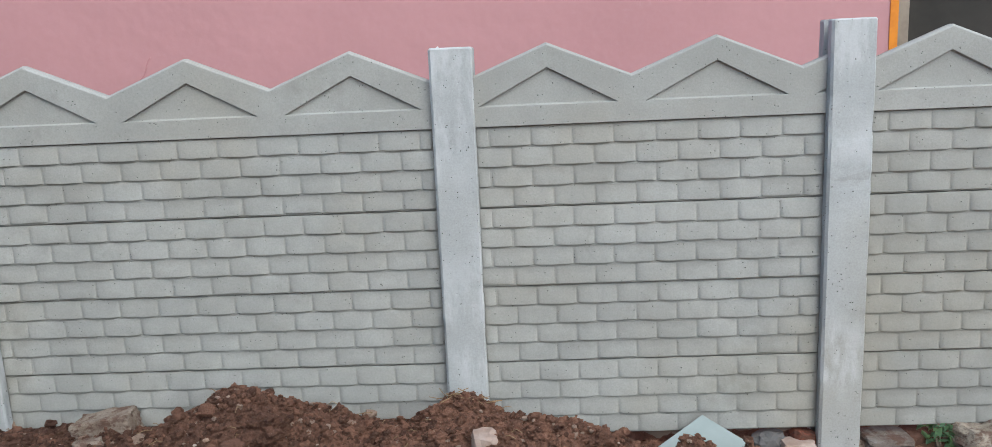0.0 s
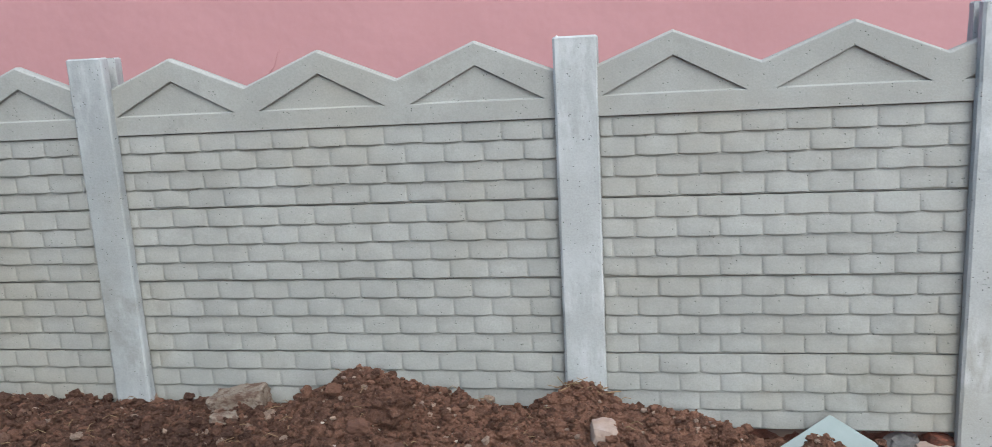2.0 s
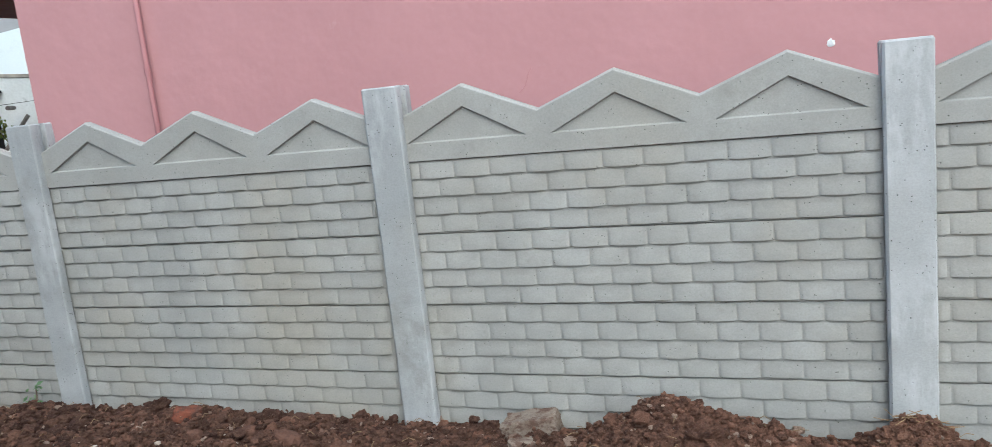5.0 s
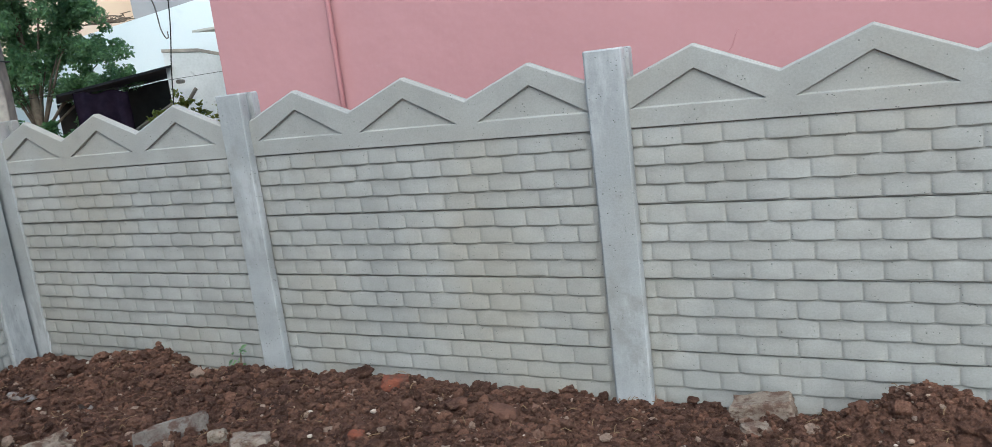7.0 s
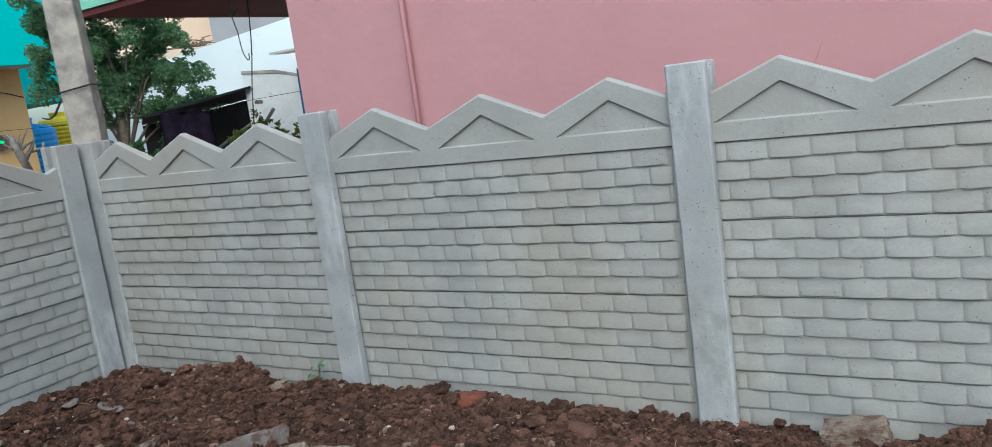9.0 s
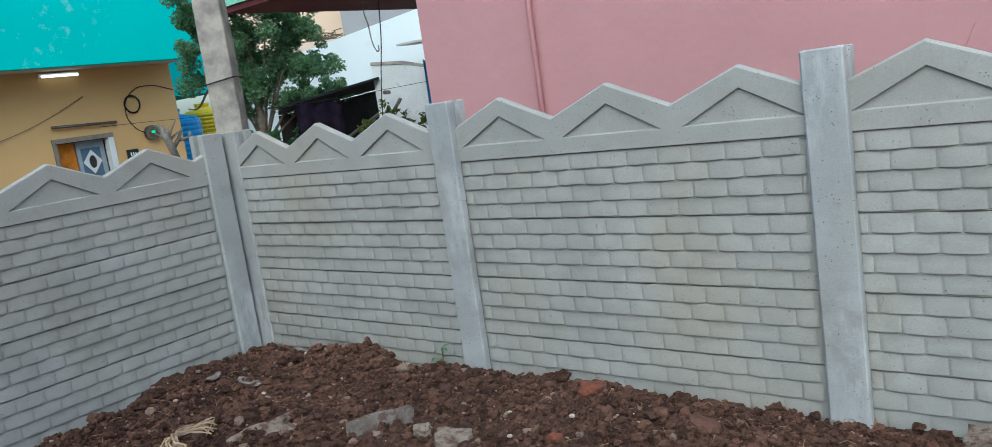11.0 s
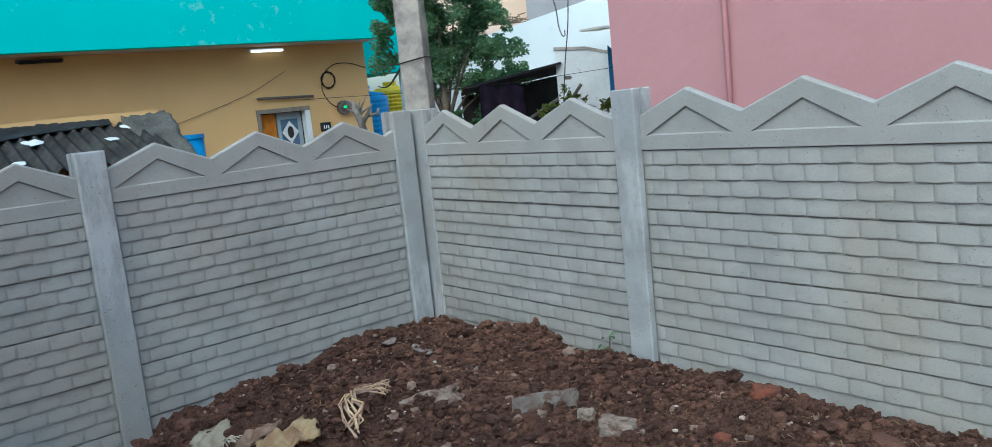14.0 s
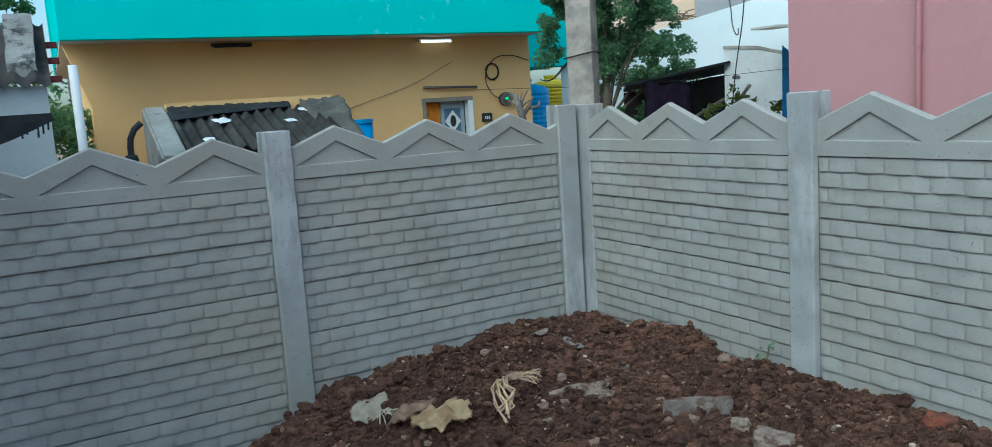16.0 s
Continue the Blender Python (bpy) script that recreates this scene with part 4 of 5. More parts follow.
def shrub(x, y, z, clumps, count, size, seed, label, material):
    ob = thing("shrub", pose(x, y, z), label, "shrub")
    bm = bmesh.new()
    for cx, cy, cz, r in clumps:
        tube(bm, [(0, 0, 0), (cx * 0.6, cy * 0.6, cz * 0.6), (cx, cy, cz)], 0.008, 5, 0.003)
    part("stems", bm, M_BARK, ob)
    crown("foliage", ob, clumps, count, size, seed, material)
    return ob


# ---- yards between the houses ----
low = thing("yard_wall", pose(-7.4, 2.6, -0.3), "low grey plastered yard wall topped with plants", "yard wall")
part("wall", prism(bmesh.new(), [(-2.6, -1.3), (-2.5, -1.4), (1.9, 2.2), (1.8, 2.35)], "z", 0, 1.50), M_GREYWALL, low)
shrub(-7.1, 2.95, 1.2, [(0, 0, 0.2, 0.12), (-0.25, -0.2, 0.13, 0.12), (0.25, 0.18, 0.14, 0.1), (0.1, 0.05, 0.08, 0.12), (-0.1, -0.1, 0.28, 0.07)], 420, 0.06, 31, "yellow-green potted shrub on the yard wall", M_LEAFYEL)
shrub(-6.35, 3.35, 1.2, [(0, 0, 0.22, 0.08), (0.02, 0.05, 0.1, 0.08)], 120, 0.06, 32, "small green sprig on the yard wall", M_LEAFYEL)
shrub(-8.5, 2.37, 1.15, [(0, 0, 0.2, 0.2), (-0.35, -0.25, 0.2, 0.18), (0.3, 0.2, 0.15, 0.18)], 800, 0.07, 33, "dark green shrub beside the utility pole", M_LEAFDARK)
shrub(-15.0, -2.2, -0.3, [(rng.uniform(-0.6, 0.6), rng.uniform(-1.0, 0.15), rng.uniform(0.6, 2.0), 0.35) for _ in range(9)], 1500, 0.12, 34, "green shrub beside the ochre house", M_LEAF)
cl_ob = bmesh.new()
n = 22
for i in range(n + 1):
    for j in range(n + 1):
        u, v = i / n, j / n
        fold = 0.025 * math.sin(u * 19 + 0.6 * math.sin(v * 3)) * (0.4 + v)
        cl_ob.verts.new((u * 0.44, fold + 0.02 * noise.noise(Vector((u * 4, v * 4, 0))), -v * 0.55 - 0.03 * u + 0.015 * math.sin(u * 11)))
cl_ob.verts.ensure_lookup_table()
for i in range(n):
    for j in range(n):
        a = i * (n + 1) + j
        cl_ob.faces.new([cl_ob.verts[k] for k in (a, a + 1, a + n + 2, a + n + 1)])
bmesh.ops.solidify(cl_ob, geom=cl_ob.faces[:], thickness=0.004)
ob = part("hanging_cloth", cl_ob, M_CLOTH, None, "", True)
ob.matrix_world = pose(-7.12, 1.70, 1.665, 0, 0, 38)
tagged(ob, "dark purple cloth hung over a line to dry", "cloth")
cable("washing_line", [(-8.6, 0.6, 1.72), (-7.1, 1.72, 1.66), (-6.1, 2.5, 1.7), (-5.16, 3.2, 1.76)], 0.0022, "thin washing line between pole and house")

# shack with black sheet roof
shack = thing("shack", pose(0, 0, -0.3), "shack with a low black sheet roof over firewood", "shack")


def at_az(az, d):
    """A place on the ground at a bearing and distance from the walk's end."""
    a = radians(az)
    return (-0.816 - d * math.sin(a), -3.21 + d * math.cos(a))


rl, rr, bl, br_ = at_az(53.2, 10.2), at_az(46.5, 10.9), at_az(53.4, 12.2), at_az(46.3, 12.4)
bm = bmesh.new()
low = [bm.verts.new((*p, z)) for p, z in ((rl, 1.98), (rr, 2.185), (br_, 2.10), (bl, 1.92))]
top = [bm.verts.new(v.co + Vector((0, 0, 0.025))) for v in low]
bm.faces.new(low[::-1])
bm.faces.new(top)
for k in range(4):
    bm.faces.new((low[k], low[(k + 1) % 4], top[(k + 1) % 4], top[k]))
part("roof", bm, M_BLACK, shack, "sloping black roof sheet")
# back sheet whose near-black colour paints the shade under the roof
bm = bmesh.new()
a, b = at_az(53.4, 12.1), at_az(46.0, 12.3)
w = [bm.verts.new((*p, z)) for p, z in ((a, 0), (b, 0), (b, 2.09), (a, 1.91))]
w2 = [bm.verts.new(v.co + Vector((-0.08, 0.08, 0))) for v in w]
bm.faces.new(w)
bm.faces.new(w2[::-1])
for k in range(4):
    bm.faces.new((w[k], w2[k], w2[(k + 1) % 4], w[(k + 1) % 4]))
part("back", bm, M_DARK, shack, "back wall coloured near-black for the shade under the roof")
bm = bmesh.new()
for a, b in (((-10.2, 3.5, 1.0), (-9.4, 3.9, 1.9)), ((-9.6, 3.9, 1.3), (-8.5, 4.6, 2.0)), ((-10.0, 3.7, 1.5), (-8.6, 4.4, 1.4)), ((-9.0, 4.1, 1.2), (-8.4, 4.3, 1.9))):
    tube(bm, [a, b], 0.022, 6)
part("pole", bm, M_GREYWOOD, shack, "grey wooden props")
wl = thing("shed_wall", pose(-8.85, 4.33, -0.3), "weathered white plastered shed wall with curved top", "wall")
pts = [(0, 0), (2.2, 0), (2.2, 1.98), (1.2, 2.08), (0.75, 2.2), (0.4, 2.32), (0, 2.36)]
bm = prism(bmesh.new(), pts, "y", -0.08, 0.08)
bmesh.ops.rotate(bm, verts=bm.verts, cent=(0, 0, 0), matrix=Matrix.Rotation(radians(40), 3, "Z"))
part("wall", bm, M_DIRTYWHITE, wl)
bm = prism(bmesh.new(), [(-0.01, 2.362), (0.4, 2.325), (0.8, 2.205), (1.3, 2.09), (2.2, 1.99), (2.2, 2.03), (1.3, 2.13), (0.8, 2.245), (0.4, 2.365), (-0.01, 2.40)], "y", -0.09, 0.1)
bmesh.ops.rotate(bm, verts=bm.verts, cent=(0, 0, 0), matrix=Matrix.Rotation(radians(40), 3, "Z"))
part("coping", bm, M_POLE, wl, "grey cement coping")
bm = bmesh.new()
tube(bm, [(0.25, -0.02, 2.0), (0.36, -0.2, 2.0)], 0.025, 8)
part("pipe_stub", bm, M_STEEL, wl, "rusty pipe stub")
bm = bmesh.new()
prism(bm, [(0, 0), (0.1, 0.0), (0.13, 2.5), (0.03, 2.6)], "y", 0, 0.03)
ob = part("blue_tarpaulin", bm, M_BLUE)
ob.matrix_world = pose(-6.70, 2.99, -0.66, 0, 0, 40)
tagged(ob, "blue plastic sheet standing beside the pink house", "tarpaulin")

# water tanks
def tank(x, y, z, r, h, mat, label, name):
    t = thing(name, pose(x, y, z), label, "water tank")
    prof = []
    for k in range(10):
        zz = h * k / 10
        prof += [(r, zz), (r * 1.03, zz + h * 0.03), (r * 1.03, zz + h * 0.06), (r, zz + h * 0.08)]
    prof += [(r, h), (r * 0.85, h * 1.08), (r * 0.35, h * 1.14), (r * 0.35, h * 1.2), (0.01, h * 1.2)]
    bm = bmesh.new()
    rings = [[bm.verts.new((pr * math.cos(a), pr * math.sin(a), pz)) for a in (2 * math.pi * i / 24 for i in range(24))] for pr, pz in prof]
    for a, b in zip(rings, rings[1:]):
        for i in range(24):
            bm.faces.new((a[i], a[(i + 1) % 24], b[(i + 1) % 24], b[i]))
    part("body", bm, mat, t, "", False)
    bm = bmesh.new()
    tube(bm, [(0, 0, h * 1.2), (0, 0, h * 1.25)], r * 0.38, 18)
    part("lid", bm, mat, t)
    part("stand", boxbm(-r, r, -r, r, -z - 0.3, -0.005), M_GREYWALL, t, "grey masonry stand")
    return t


tank(-15.6, 5.28, 0.86, 0.52, 0.95, M_BLUE, "ribbed blue plastic water tank on a stand", "water_tank")
tank(-18.9, 8.0, 1.1, 0.45, 0.9, M_YELLOW, "yellow water tank behind the houses", "water_tank")

# large white building with a sloping top, cream and grey houses far behind
wh = thing("white_building", pose(0, 0, -0.3), "large white building with a sloping roofline", "building")


pL, pR = Vector(at_az(57.5, 18.5)), Vector(at_az(41.0, 17.6))
dirv = (pR - pL)
length = dirv.length
ang = math.atan2(dirv.y, dirv.x)
bm = prism(bmesh.new(), [(0, 0), (length, 0), (length, 3.85), (length * 0.36, 3.14), (0, 2.75)], "y", 0, 0.3)
bmesh.ops.transform(bm, verts=bm.verts, matrix=Matrix.Translation((pL.x, pL.y, 0)) @ Matrix.Rotation(ang, 4, "Z"))
part("wall", bm, M_WHITE, wh)
bm = prism(bmesh.new(), [(0, 2.66), (length * 0.36, 3.05), (length, 3.76), (length, 3.845), (length * 0.36, 3.135), (0, 2.745)], "y", 0.302, 4.0)
bmesh.ops.transform(bm, verts=bm.verts, matrix=Matrix.Translation((pL.x, pL.y, 0)) @ Matrix.Rotation(ang, 4, "Z"))
part("roof", bm, M_WHITE, wh)
bm = bmesh.new()
box(bm, 0, 0.6, -0.5, 0, 0, 0.04)
ob = part("ledge", bm, M_SOFFIT, wh, "small grey ledge")
lx, ly = at_az(44.0, 17.2)
ob.location = (lx, ly, 2.95)


def block(name, az0, az1, d, h, mat, label):
    a, b = Vector(at_az(az0, d)), Vector(at_az(az1, d))
    v = b - a
    t = thing(name, pose(a.x, a.y, -0.3, 0, 0, math.degrees(math.atan2(v.y, v.x))), label, "building")
    part("wall", boxbm(0, v.length, 0, 6, 0, h), mat, t)
    part("parapet", boxbm(-0.05, v.length + 0.05, -0.05, 6.05, h + 0.002, h + 0.3), mat, t)
    return t


block("cream_building", 57.5, 47.9, 31, 8.5, M_CREAM, "cream-painted house far behind the white building")
block("grey_building", 48.6, 40.0, 28, 7.0, M_GREYWALL, "grey unpainted house far behind the white building")
block("small_cream_roof", 51.9, 48.5, 24, 3.55, M_CREAM, "low cream-painted annexe")
hx, hy = at_az(50.1, 24.4)
hp = thing("brushwood", pose(hx, hy, 3.56, 0, 0, 38), "bundle of dry brushwood stacked on a flat roof", "brushwood")
bm = bmesh.new()
rng = random.Random(77)
for k in range(130):
    a = Vector((rng.uniform(-0.45, 0.45), rng.uniform(-0.2, 0.6), 0.02 + rng.random() ** 2 * 0.22))
    tube(bm, [a, a + Vector((rng.uniform(-0.3, 0.3), rng.uniform(-0.3, 0.3), rng.uniform(-0.02, 0.07)))], 0.012, 4)
part("sticks", bm, M_BARK, hp)


# ---- rubble in the soil ----
def rubble(name, x, y, dims, turn, seed, mat, label, category, sink=0.3, tilt=(0, 0), flat=0.75, rough=0.22, sub=3, up=0.0):
    rng = random.Random(seed)
    bm = lump(rng, dims[0] / 2, dims[1] / 2, dims[2] / 2, sub, rough, 1.5, flat)
    ob = part(name, bm, mat)
    z = soil_base(x, y) - sink * dims[2] + up
    ob.matrix_world = pose(x, y, z, tilt[0], tilt[1], turn)
    return tagged(ob, label, category)


rubble("concrete_chunk", -1.285, -0.115, (0.22, 0.12, 0.12), 4, 1, M_STAINEDSTONE, "soil-stained buff concrete chunk leaning against the fence foot", "rubble", 0.12, (0, -8), 0.96, 0.07, 4)
rubble("stone_flake", -1.30, -0.25, (0.10, 0.07, 0.04), 25, 2, M_STAINEDSTONE, "flat soil-stained stone flake lying on soil", "rubble", 0.1)
rubble("half_brick", 0.155, -0.34, (0.09, 0.10, 0.15), 8, 3, M_PALEPINK, "pale pink half brick standing in the soil", "brick", 0.45, (6, 3), 0.9, 0.08)
rubble("stone", -0.70, -0.40, (0.08, 0.06, 0.05), 10, 4, M_BRICKDUST, "brown stone half sunk in the soil", "stone", 0.3)
rubble("stone", -0.55, -0.52, (0.10, 0.09, 0.08), 40, 5, M_BRICKDUST, "soil-stained stone in the heap", "stone", 0.3)
rubble("soil_lump", 0.56, -0.34, (0.10, 0.09, 0.09), 0, 6, M_CLOD, "large clod of red soil", "clod", 0.1, flat=0.1, rough=0.6, sub=4)
rubble("soil_lump", -0.60, -0.33, (0.15, 0.11, 0.10), 20, 7, M_CLOD, "large clod of red soil", "clod", 0.2, flat=0.1, rough=0.6, sub=4)
rubble("soil_lump", -2.42, -0.24, (0.11, 0.09, 0.10), 50, 19, M_CLOD, "large clod of red soil", "clod", 0.05, flat=0.1, rough=0.6, sub=4)
rubble("soil_lump", -3.10, -0.14, (0.11, 0.09, 0.08), 50, 20, M_CLOD, "large clod of red soil", "clod", 0.05, flat=0.1, rough=0.6, sub=4)
rubble("brick_piece", -2.82, -0.28, (0.12, 0.09, 0.09), 30, 10, M_BRICK, "broken red brick on the soil", "brick", 0.1, (0, 12), 0.8)
rubble("brick_stone", -2.25, -0.37, (0.13, 0.08, 0.07), -14, 11, M_BRICKDUST, "long soil-stained brick lump", "brick", 0.15, (0, 6), 0.6)
rubble("brick_stone", -2.44, -0.36, (0.07, 0.06, 0.06), 14, 12, M_BRICKDUST, "small soil-stained brick piece", "brick", 0.1, (0, 6), 0.5)
rubble("brick_stone", -2.63, -0.46, (0.06, 0.05, 0.08), 24, 13, M_BRICKDUST, "upright soil-stained brick piece", "brick", 0.2, (0, 6), 0.5)
rubble("brick_piece", -2.72, -0.70, (0.07, 0.06, 0.06), 24, 14, M_BRICK, "broken red brick on the soil", "brick", 0.2, (0, 6), 0.5)
rubble("concrete_slab", -3.53, -0.87, (0.31, 0.06, 0.17), 72, 15, M_GREYSTONE, "broken grey concrete slab standing in soil", "rubble", 0.36, (-14, 3), 0.96, 0.12, 4)
rubble("concrete_slab", -4.05, -1.22, (0.40, 0.05, 0.11), 60, 16, M_STAINEDSTONE, "flat grey concrete sliver in soil", "rubble", 0.35, (-30, -8), 0.85, 0.30, 4)
rubble("limed_stone", -3.10, -0.87, (0.16, 0.12, 0.11), 30, 17, M_STAINEDSTONE, "lime-crusted stone in the soil", "stone", 0.15, flat=0.5)
rubble("stone", -3.33, -0.82, (0.08, 0.06, 0.06), 30, 18, M_STONE, "small pale stone beside a slab", "stone", 0.15, flat=0.5)
rubble("brick_piece", -3.62, -0.90, (0.07, 0.05, 0.06), 30, 21, M_BRICK, "small red brick bit", "brick", 0.1)
rubble("brick_piece", -4.95, -2.0, (0.09, 0.07, 0.06), 30, 22, M_BRICKDUST, "small red brick bit", "brick", 0.1)
rubble("dark_stone", 1.235, 0.03, (0.13, 0.10, 0.11), 10, 23, M_DARKSTONE, "dark grey stone under the fence panel", "stone", 0.1, flat=0.4)
rubble("brick_piece", 1.33, -0.02, (0.13, 0.10, 0.08), 0, 24, M_PALEPINK, "pale dusty broken brick beside the post", "brick", 0.1, flat=0.8, rough=0.12)
rubble("brick_piece", 1.36, 0.02, (0.09, 0.08, 0.06), 20, 25, M_BRICK, "broken red brick beside the post", "brick", -0.5, (0, 10), flat=0.8, rough=0.12)
rubble("stone_slab", 1.67, 0.02, (0.18, 0.14, 0.045), 3, 26, M_GREYSTONE, "grey flat stone beside the post", "stone", -0.5, flat=0.9, rough=0.08)
rubble("stone_slab", 1.66, 0.04, (0.2, 0.14, 0.05), -5, 27, M_STONE, "pale flat stone beside the post", "stone", 0.1, flat=0.9, rough=0.08)
rubble("pale_boulder", 2.05, 0.0, (0.26, 0.18, 0.14), 12, 28, M_STONE, "pale boulder at the fence foot", "stone", 0.05, flat=0.6)
rubble("brick_piece", 1.8, 0.06, (0.12, 0.1, 0.08), 20, 29, M_BRICKDUST, "red brick bit under the fence", "brick", 0.1)
# glazed sheet leaning in the gap under the panel
bm = bmesh.new()
prism(bm, [(-0.42, -0.10), (0.42, -0.16), (-0.01, 0.15)], "z", 0, 0.008)
ob = part("glazed_sheet", bm, M_SHEET)
ob.matrix_world = pose(0.985, -0.10, -0.046, 50, 0, 3)
tagged(ob, "pale green triangular glazed sheet leaning on rubble", "sheet")
bevel(ob, 0.001, 1)
shrub(1.87, 0.0, -0.12, [(0, 0, 0.08, 0.05), (0.05, 0.02, 0.06, 0.05), (-0.03, -0.02, 0.11, 0.04)], 90, 0.035, 40, "small green weed under the fence", M_LEAF)
shrub(-3.93, -0.06, 0.05, [(0, 0, 0.1, 0.03), (0.02, 0, 0.16, 0.025), (-0.02, 0, 0.06, 0.03)], 26, 0.035, 41, "tiny green weed beside the fence post", M_LEAF)

# small pebbles in the soil
rng = random.Random(12)
verts, faces = [], []
b = bmesh.new()
bmesh.ops.create_icosphere(b, subdivisions=1, radius=1.0)
ico_v = [v.co.copy() for v in b.verts]
ico_f = [[v.index for v in f.verts] for f in b.faces]
b.free()
for _ in range(1000):
    x, y = rng.uniform(-5.4, 0.9), -rng.random() ** 1.4 * 2.2
    if x > -2.2 and y < -0.9:
        continue
    r = rng.uniform(0.0025, 0.006) if rng.random() < 0.93 else rng.uniform(0.007, 0.013)
    z = soil_height(x, y) + r * 1.2
    o = len(verts)
    off = Vector((rng.uniform(-50, 50), 0, 0))
    verts += [(x + c.x * r * k * 1.3, y + c.y * r * k, z + c.z * r * k * 0.8) for c in ico_v for k in (1 + 0.4 * noise.noise(c + off),)]
    faces += [[i + o for i in f] for f in ico_f]
me = bpy.data.meshes.new("pebbles")
me.from_pydata(verts, [], faces)
mp = Mat("pale_pebble", 0.85)
mp.color(mp.mix(mp.island(), (0.5, 0.43, 0.36), (0.26, 0.16, 0.11)))
me.materials.append(mp.m)
tagged(new("pebbles", me), "pale pebbles strewn through the soil", "pebbles", kind="stuff")


def crumpled(name, x, y, w, h, turn, seed, mat, label, category, up=0.01, amp=0.03):
    """A crumpled, torn sheet draped over the soil."""
    rng = random.Random(seed)
    bm = bmesh.new()
    n = 26
    off = Vector((seed * 7.3, 0, 0))
    grid = {}
    c, s = math.cos(radians(turn)), math.sin(radians(turn))
    for i in range(n + 1):
        for j in range(n + 1):
            u, v = i / n - 0.5, j / n - 0.5
            a = math.atan2(v, u)
            edge = 0.5 * (0.92 + 0.15 * noise.noise(Vector((math.cos(a) * 1.4, math.sin(a) * 1.4, 0)) + off) + 0.07 * noise.noise(Vector((math.cos(a) * 6, math.sin(a) * 6, 0)) + off))
            if math.hypot(u, v) > edge:
                continue
            lx, ly = u * w, v * h
            X, Y = x + lx * c - ly * s, y + lx * s + ly * c
            z = soil_base(X, Y) + up + amp * abs(noise.noise(Vector((X * 9, Y * 9, seed)))) * 2 + amp * 0.6 * noise.noise(Vector((X * 26, Y * 26, seed)))
            grid[i, j] = bm.verts.new((X, Y, z))
    for (i, j), v in list(grid.items()):
        q = [grid.get(k) for k in ((i, j), (i + 1, j), (i + 1, j + 1), (i, j + 1))]
        if all(q):
            bm.faces.new(q)
    bmesh.ops.solidify(bm, geom=bm.faces[:], thickness=0.0015)
    ob = part(name, bm, mat, None, "", True)
    return tagged(ob, label, category)


crumpled("torn_sack", -4.10, -1.84, 0.32, 0.28, 55, 1, M_SACK, "torn dirty yellow sackcloth half buried in soil", "sack", 0.055, 0.05)
crumpled("torn_sack", -4.40, -1.86, 0.34, 0.22, 25, 2, M_RAG, "torn brown sackcloth half buried in soil", "sack", 0.05, 0.045)
crumpled("plastic_sack", -4.72, -1.96, 0.24, 0.16, 65, 3, M_SACKWHITE, "pale frayed plastic sack scrap on soil", "plastic scrap", 0.03, 0.04)
crumpled("plastic_film", -4.74, -0.72, 0.17, 0.12, 20, 4, M_PLASTIC, "dirty grey plastic film in the soil", "plastic scrap", 0.02, 0.03)
crumpled("plastic_film", -4.98, -0.80, 0.13, 0.1, 20, 5, M_PLASTIC, "dirty grey plastic film in the soil", "plastic scrap", 0.02, 0.03)
crumpled("plastic_film", -4.33, -0.68, 0.07, 0.06, 60, 6, M_PLASTIC, "small grey plastic scrap in the soil", "plastic scrap", 0.03, 0.03)
# twisted strips of the sack
rng = random.Random(9)
crumpled("sack_rag", -4.27, -1.30, 0.20, 0.06, 126, 12, M_RAG, "twisted brown rag lying on the soil", "rag", 0.03, 0.05)
strip = thing("sack_strip", pose(0, 0, 0), "twisted strip of frayed yellow sacking", "sack strip")
for k in range(9):
    pts = []
    for q in range(9):
        u = q / 8
        x, y = -3.98 - 0.32 * u + (0.05 + 0.006 * k) * math.sin(7 * u + 0.25 * k), -1.64 + 0.42 * u + 0.04 * math.sin(9 * u + 0.4 * k)
        pts.append((x + rng.uniform(-0.018, 0.018), y + rng.uniform(-0.018, 0.018), soil_base(x, y) + 0.03 + 0.05 * math.sin(3.1 * u) + rng.uniform(-0.012, 0.012)))
    bm = bmesh.new()
    tube(bm, pts, rng.uniform(0.0025, 0.006), 5, 0.003)
    part("fibre", bm, M_SACK if k % 2 else M_RAG, strip)
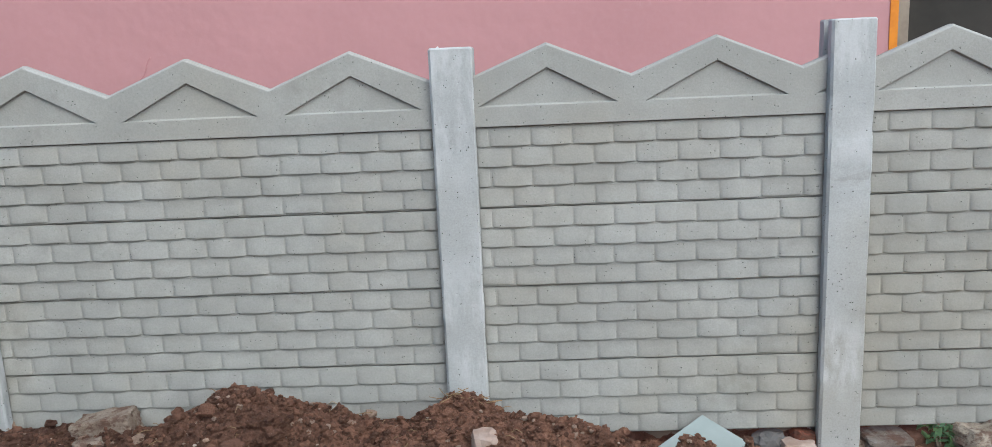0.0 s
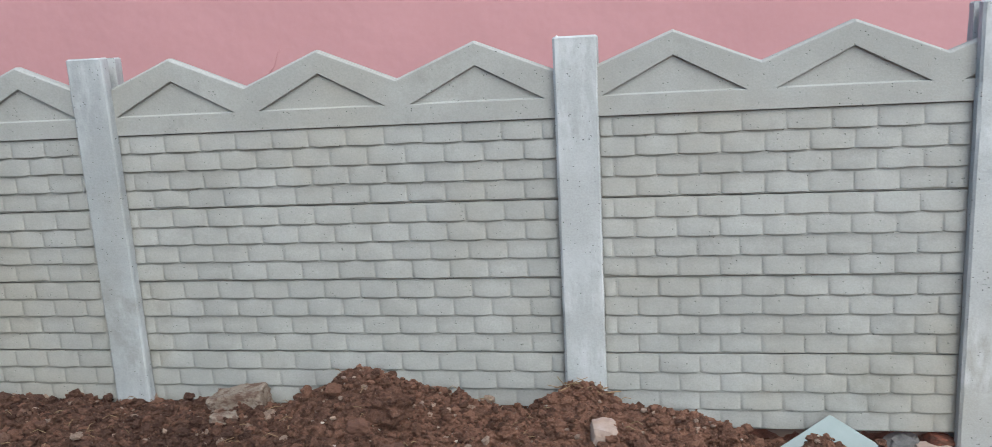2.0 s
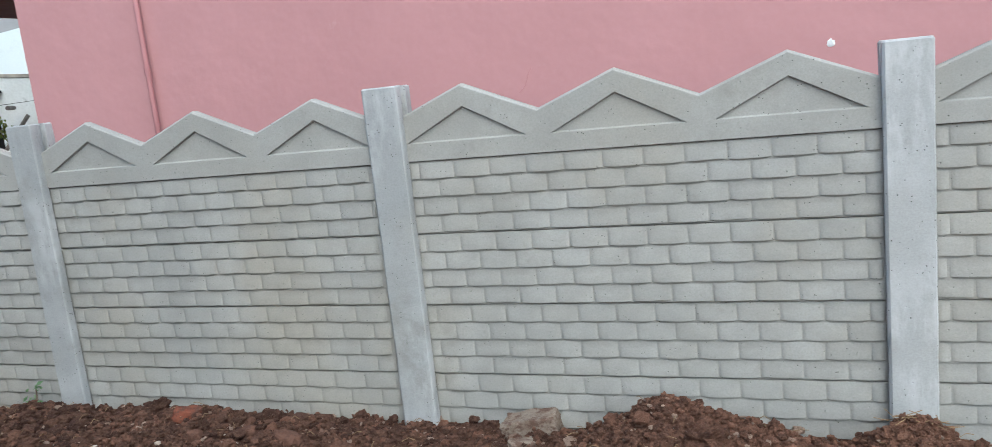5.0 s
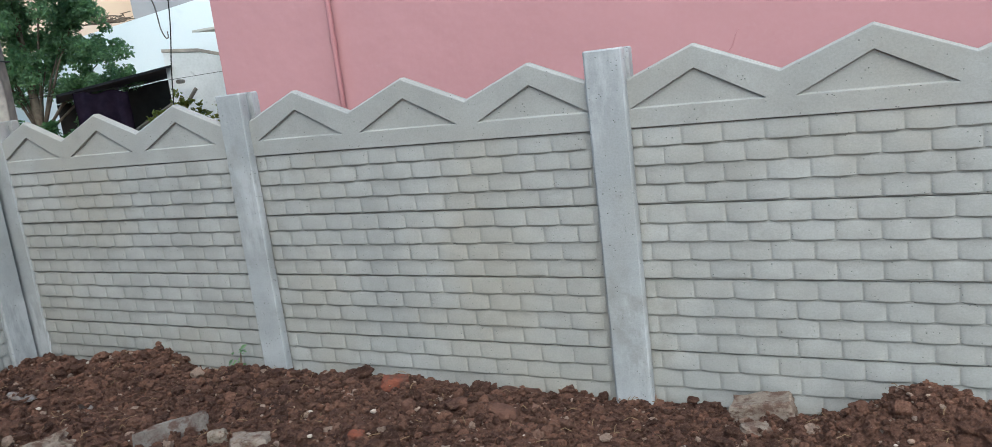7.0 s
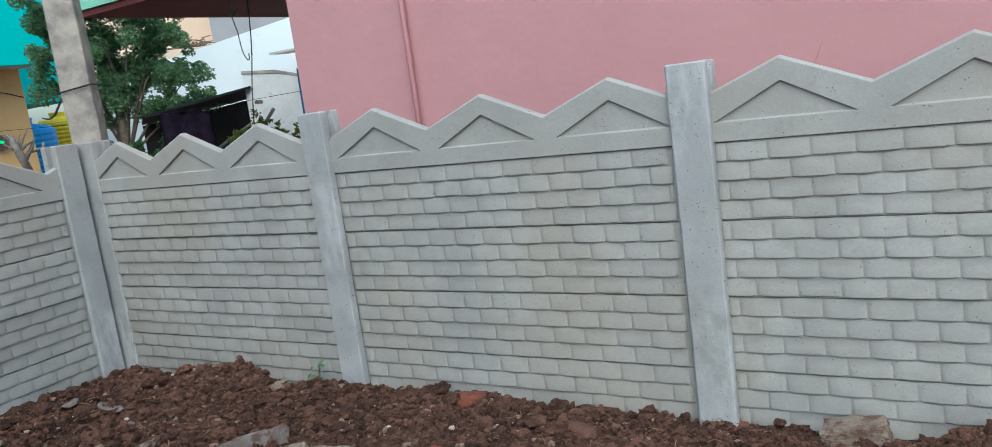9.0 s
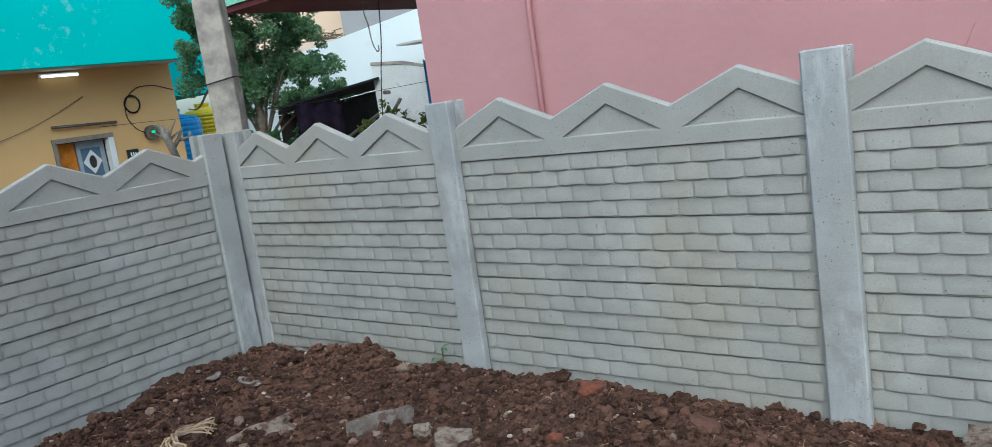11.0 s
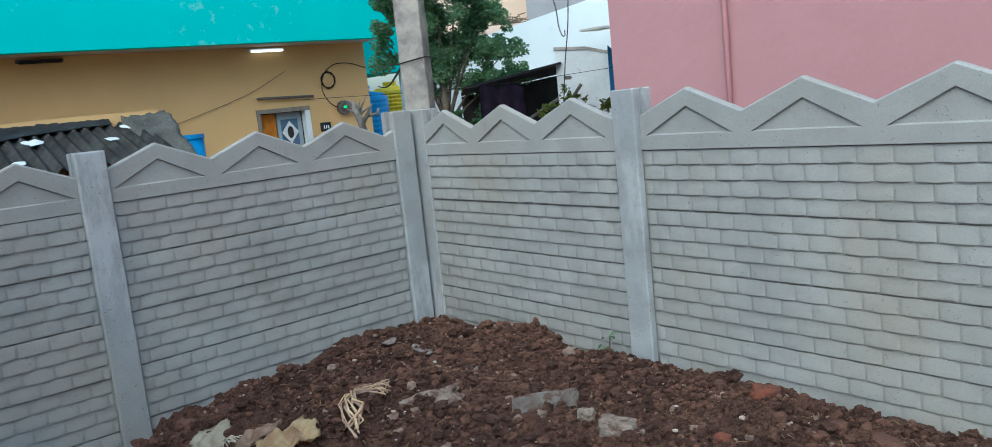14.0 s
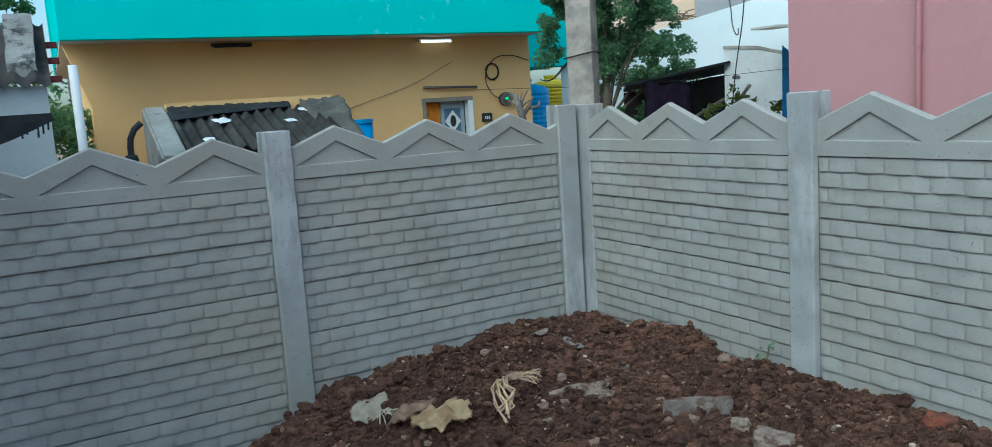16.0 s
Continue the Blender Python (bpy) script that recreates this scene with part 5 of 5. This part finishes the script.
for k in range(16):
    p0 = Vector((-4.64, -1.93, soil_base(-4.64, -1.93) + 0.06))
    a = Vector((rng.uniform(0.02, 0.2), rng.uniform(-0.08, 0.12), rng.uniform(-0.05, 0.03)))
    bm = bmesh.new()
    tube(bm, [p0, p0 + a * 0.5 + Vector((0, 0, 0.02)), p0 + a], 0.003, 4, 0.002)
    part("fringe", bm, M_SACKWHITE, strip)
# dry straws
rng = random.Random(15)
bm = bmesh.new()
for _ in range(600):
    x, y = rng.uniform(-5.2, 0.4), -rng.random() * 1.6
    if x > -2 and y < -0.8:
        continue
    a = rng.uniform(0, 6.28)
    l = rng.uniform(0.02, 0.07)
    z = soil_height(x, y) + 0.012
    tube(bm, [(x, y, z), (x + l * 0.5 * math.cos(a), y + l * 0.5 * math.sin(a), z + rng.uniform(0.003, 0.02)), (x + l * math.cos(a), y + l * math.sin(a), z + rng.uniform(0, 0.015))], 0.0014, 4)
for _ in range(34):
    a = rng.uniform(0, 6.28)
    x, y = 0.08 + rng.uniform(-0.08, 0.08), -0.13 + rng.uniform(-0.05, 0.05)
    z = soil_base(x, y) + 0.02
    tube(bm, [(x, y, z), (x + 0.07 * math.cos(a), y + 0.05 * math.sin(a), z + rng.uniform(-0.03, 0.02))], 0.0016, 4)
tagged(part("straws", bm, M_DRY), "dry straw bits on the soil", "straw", kind="stuff")


# ---- bricks of the fence panels, last ----
for panel, width, seed, first in PANELS:
    rng = random.Random(seed)
    shift = rng.uniform(-0.004, 0.004)
    for row in range(4):
        z = COURSE * (3 - row) + 0.003
        x = -PITCH * (1 - (first + 0.5 * (row % 2)) % 1) + shift + rng.uniform(-0.003, 0.003)
        while x < width:
            a, b = max(x, -0.004), min(x + PITCH, width + 0.004)
            if b - a > 0.02:
                w = PITCH if abs(b - a - PITCH) < 0.004 else round((b - a) / 0.01) * 0.01
                ob = new("brick", brick_mesh(w, rng.randrange(12), row > 1 and rng.random() < 0.55, panel.data.materials[0]))
                ob.parent = panel
                ob.location = (a, rng.uniform(-0.0006, 0.0003), z + rng.uniform(-0.0008, 0.0008))
            x += PITCH
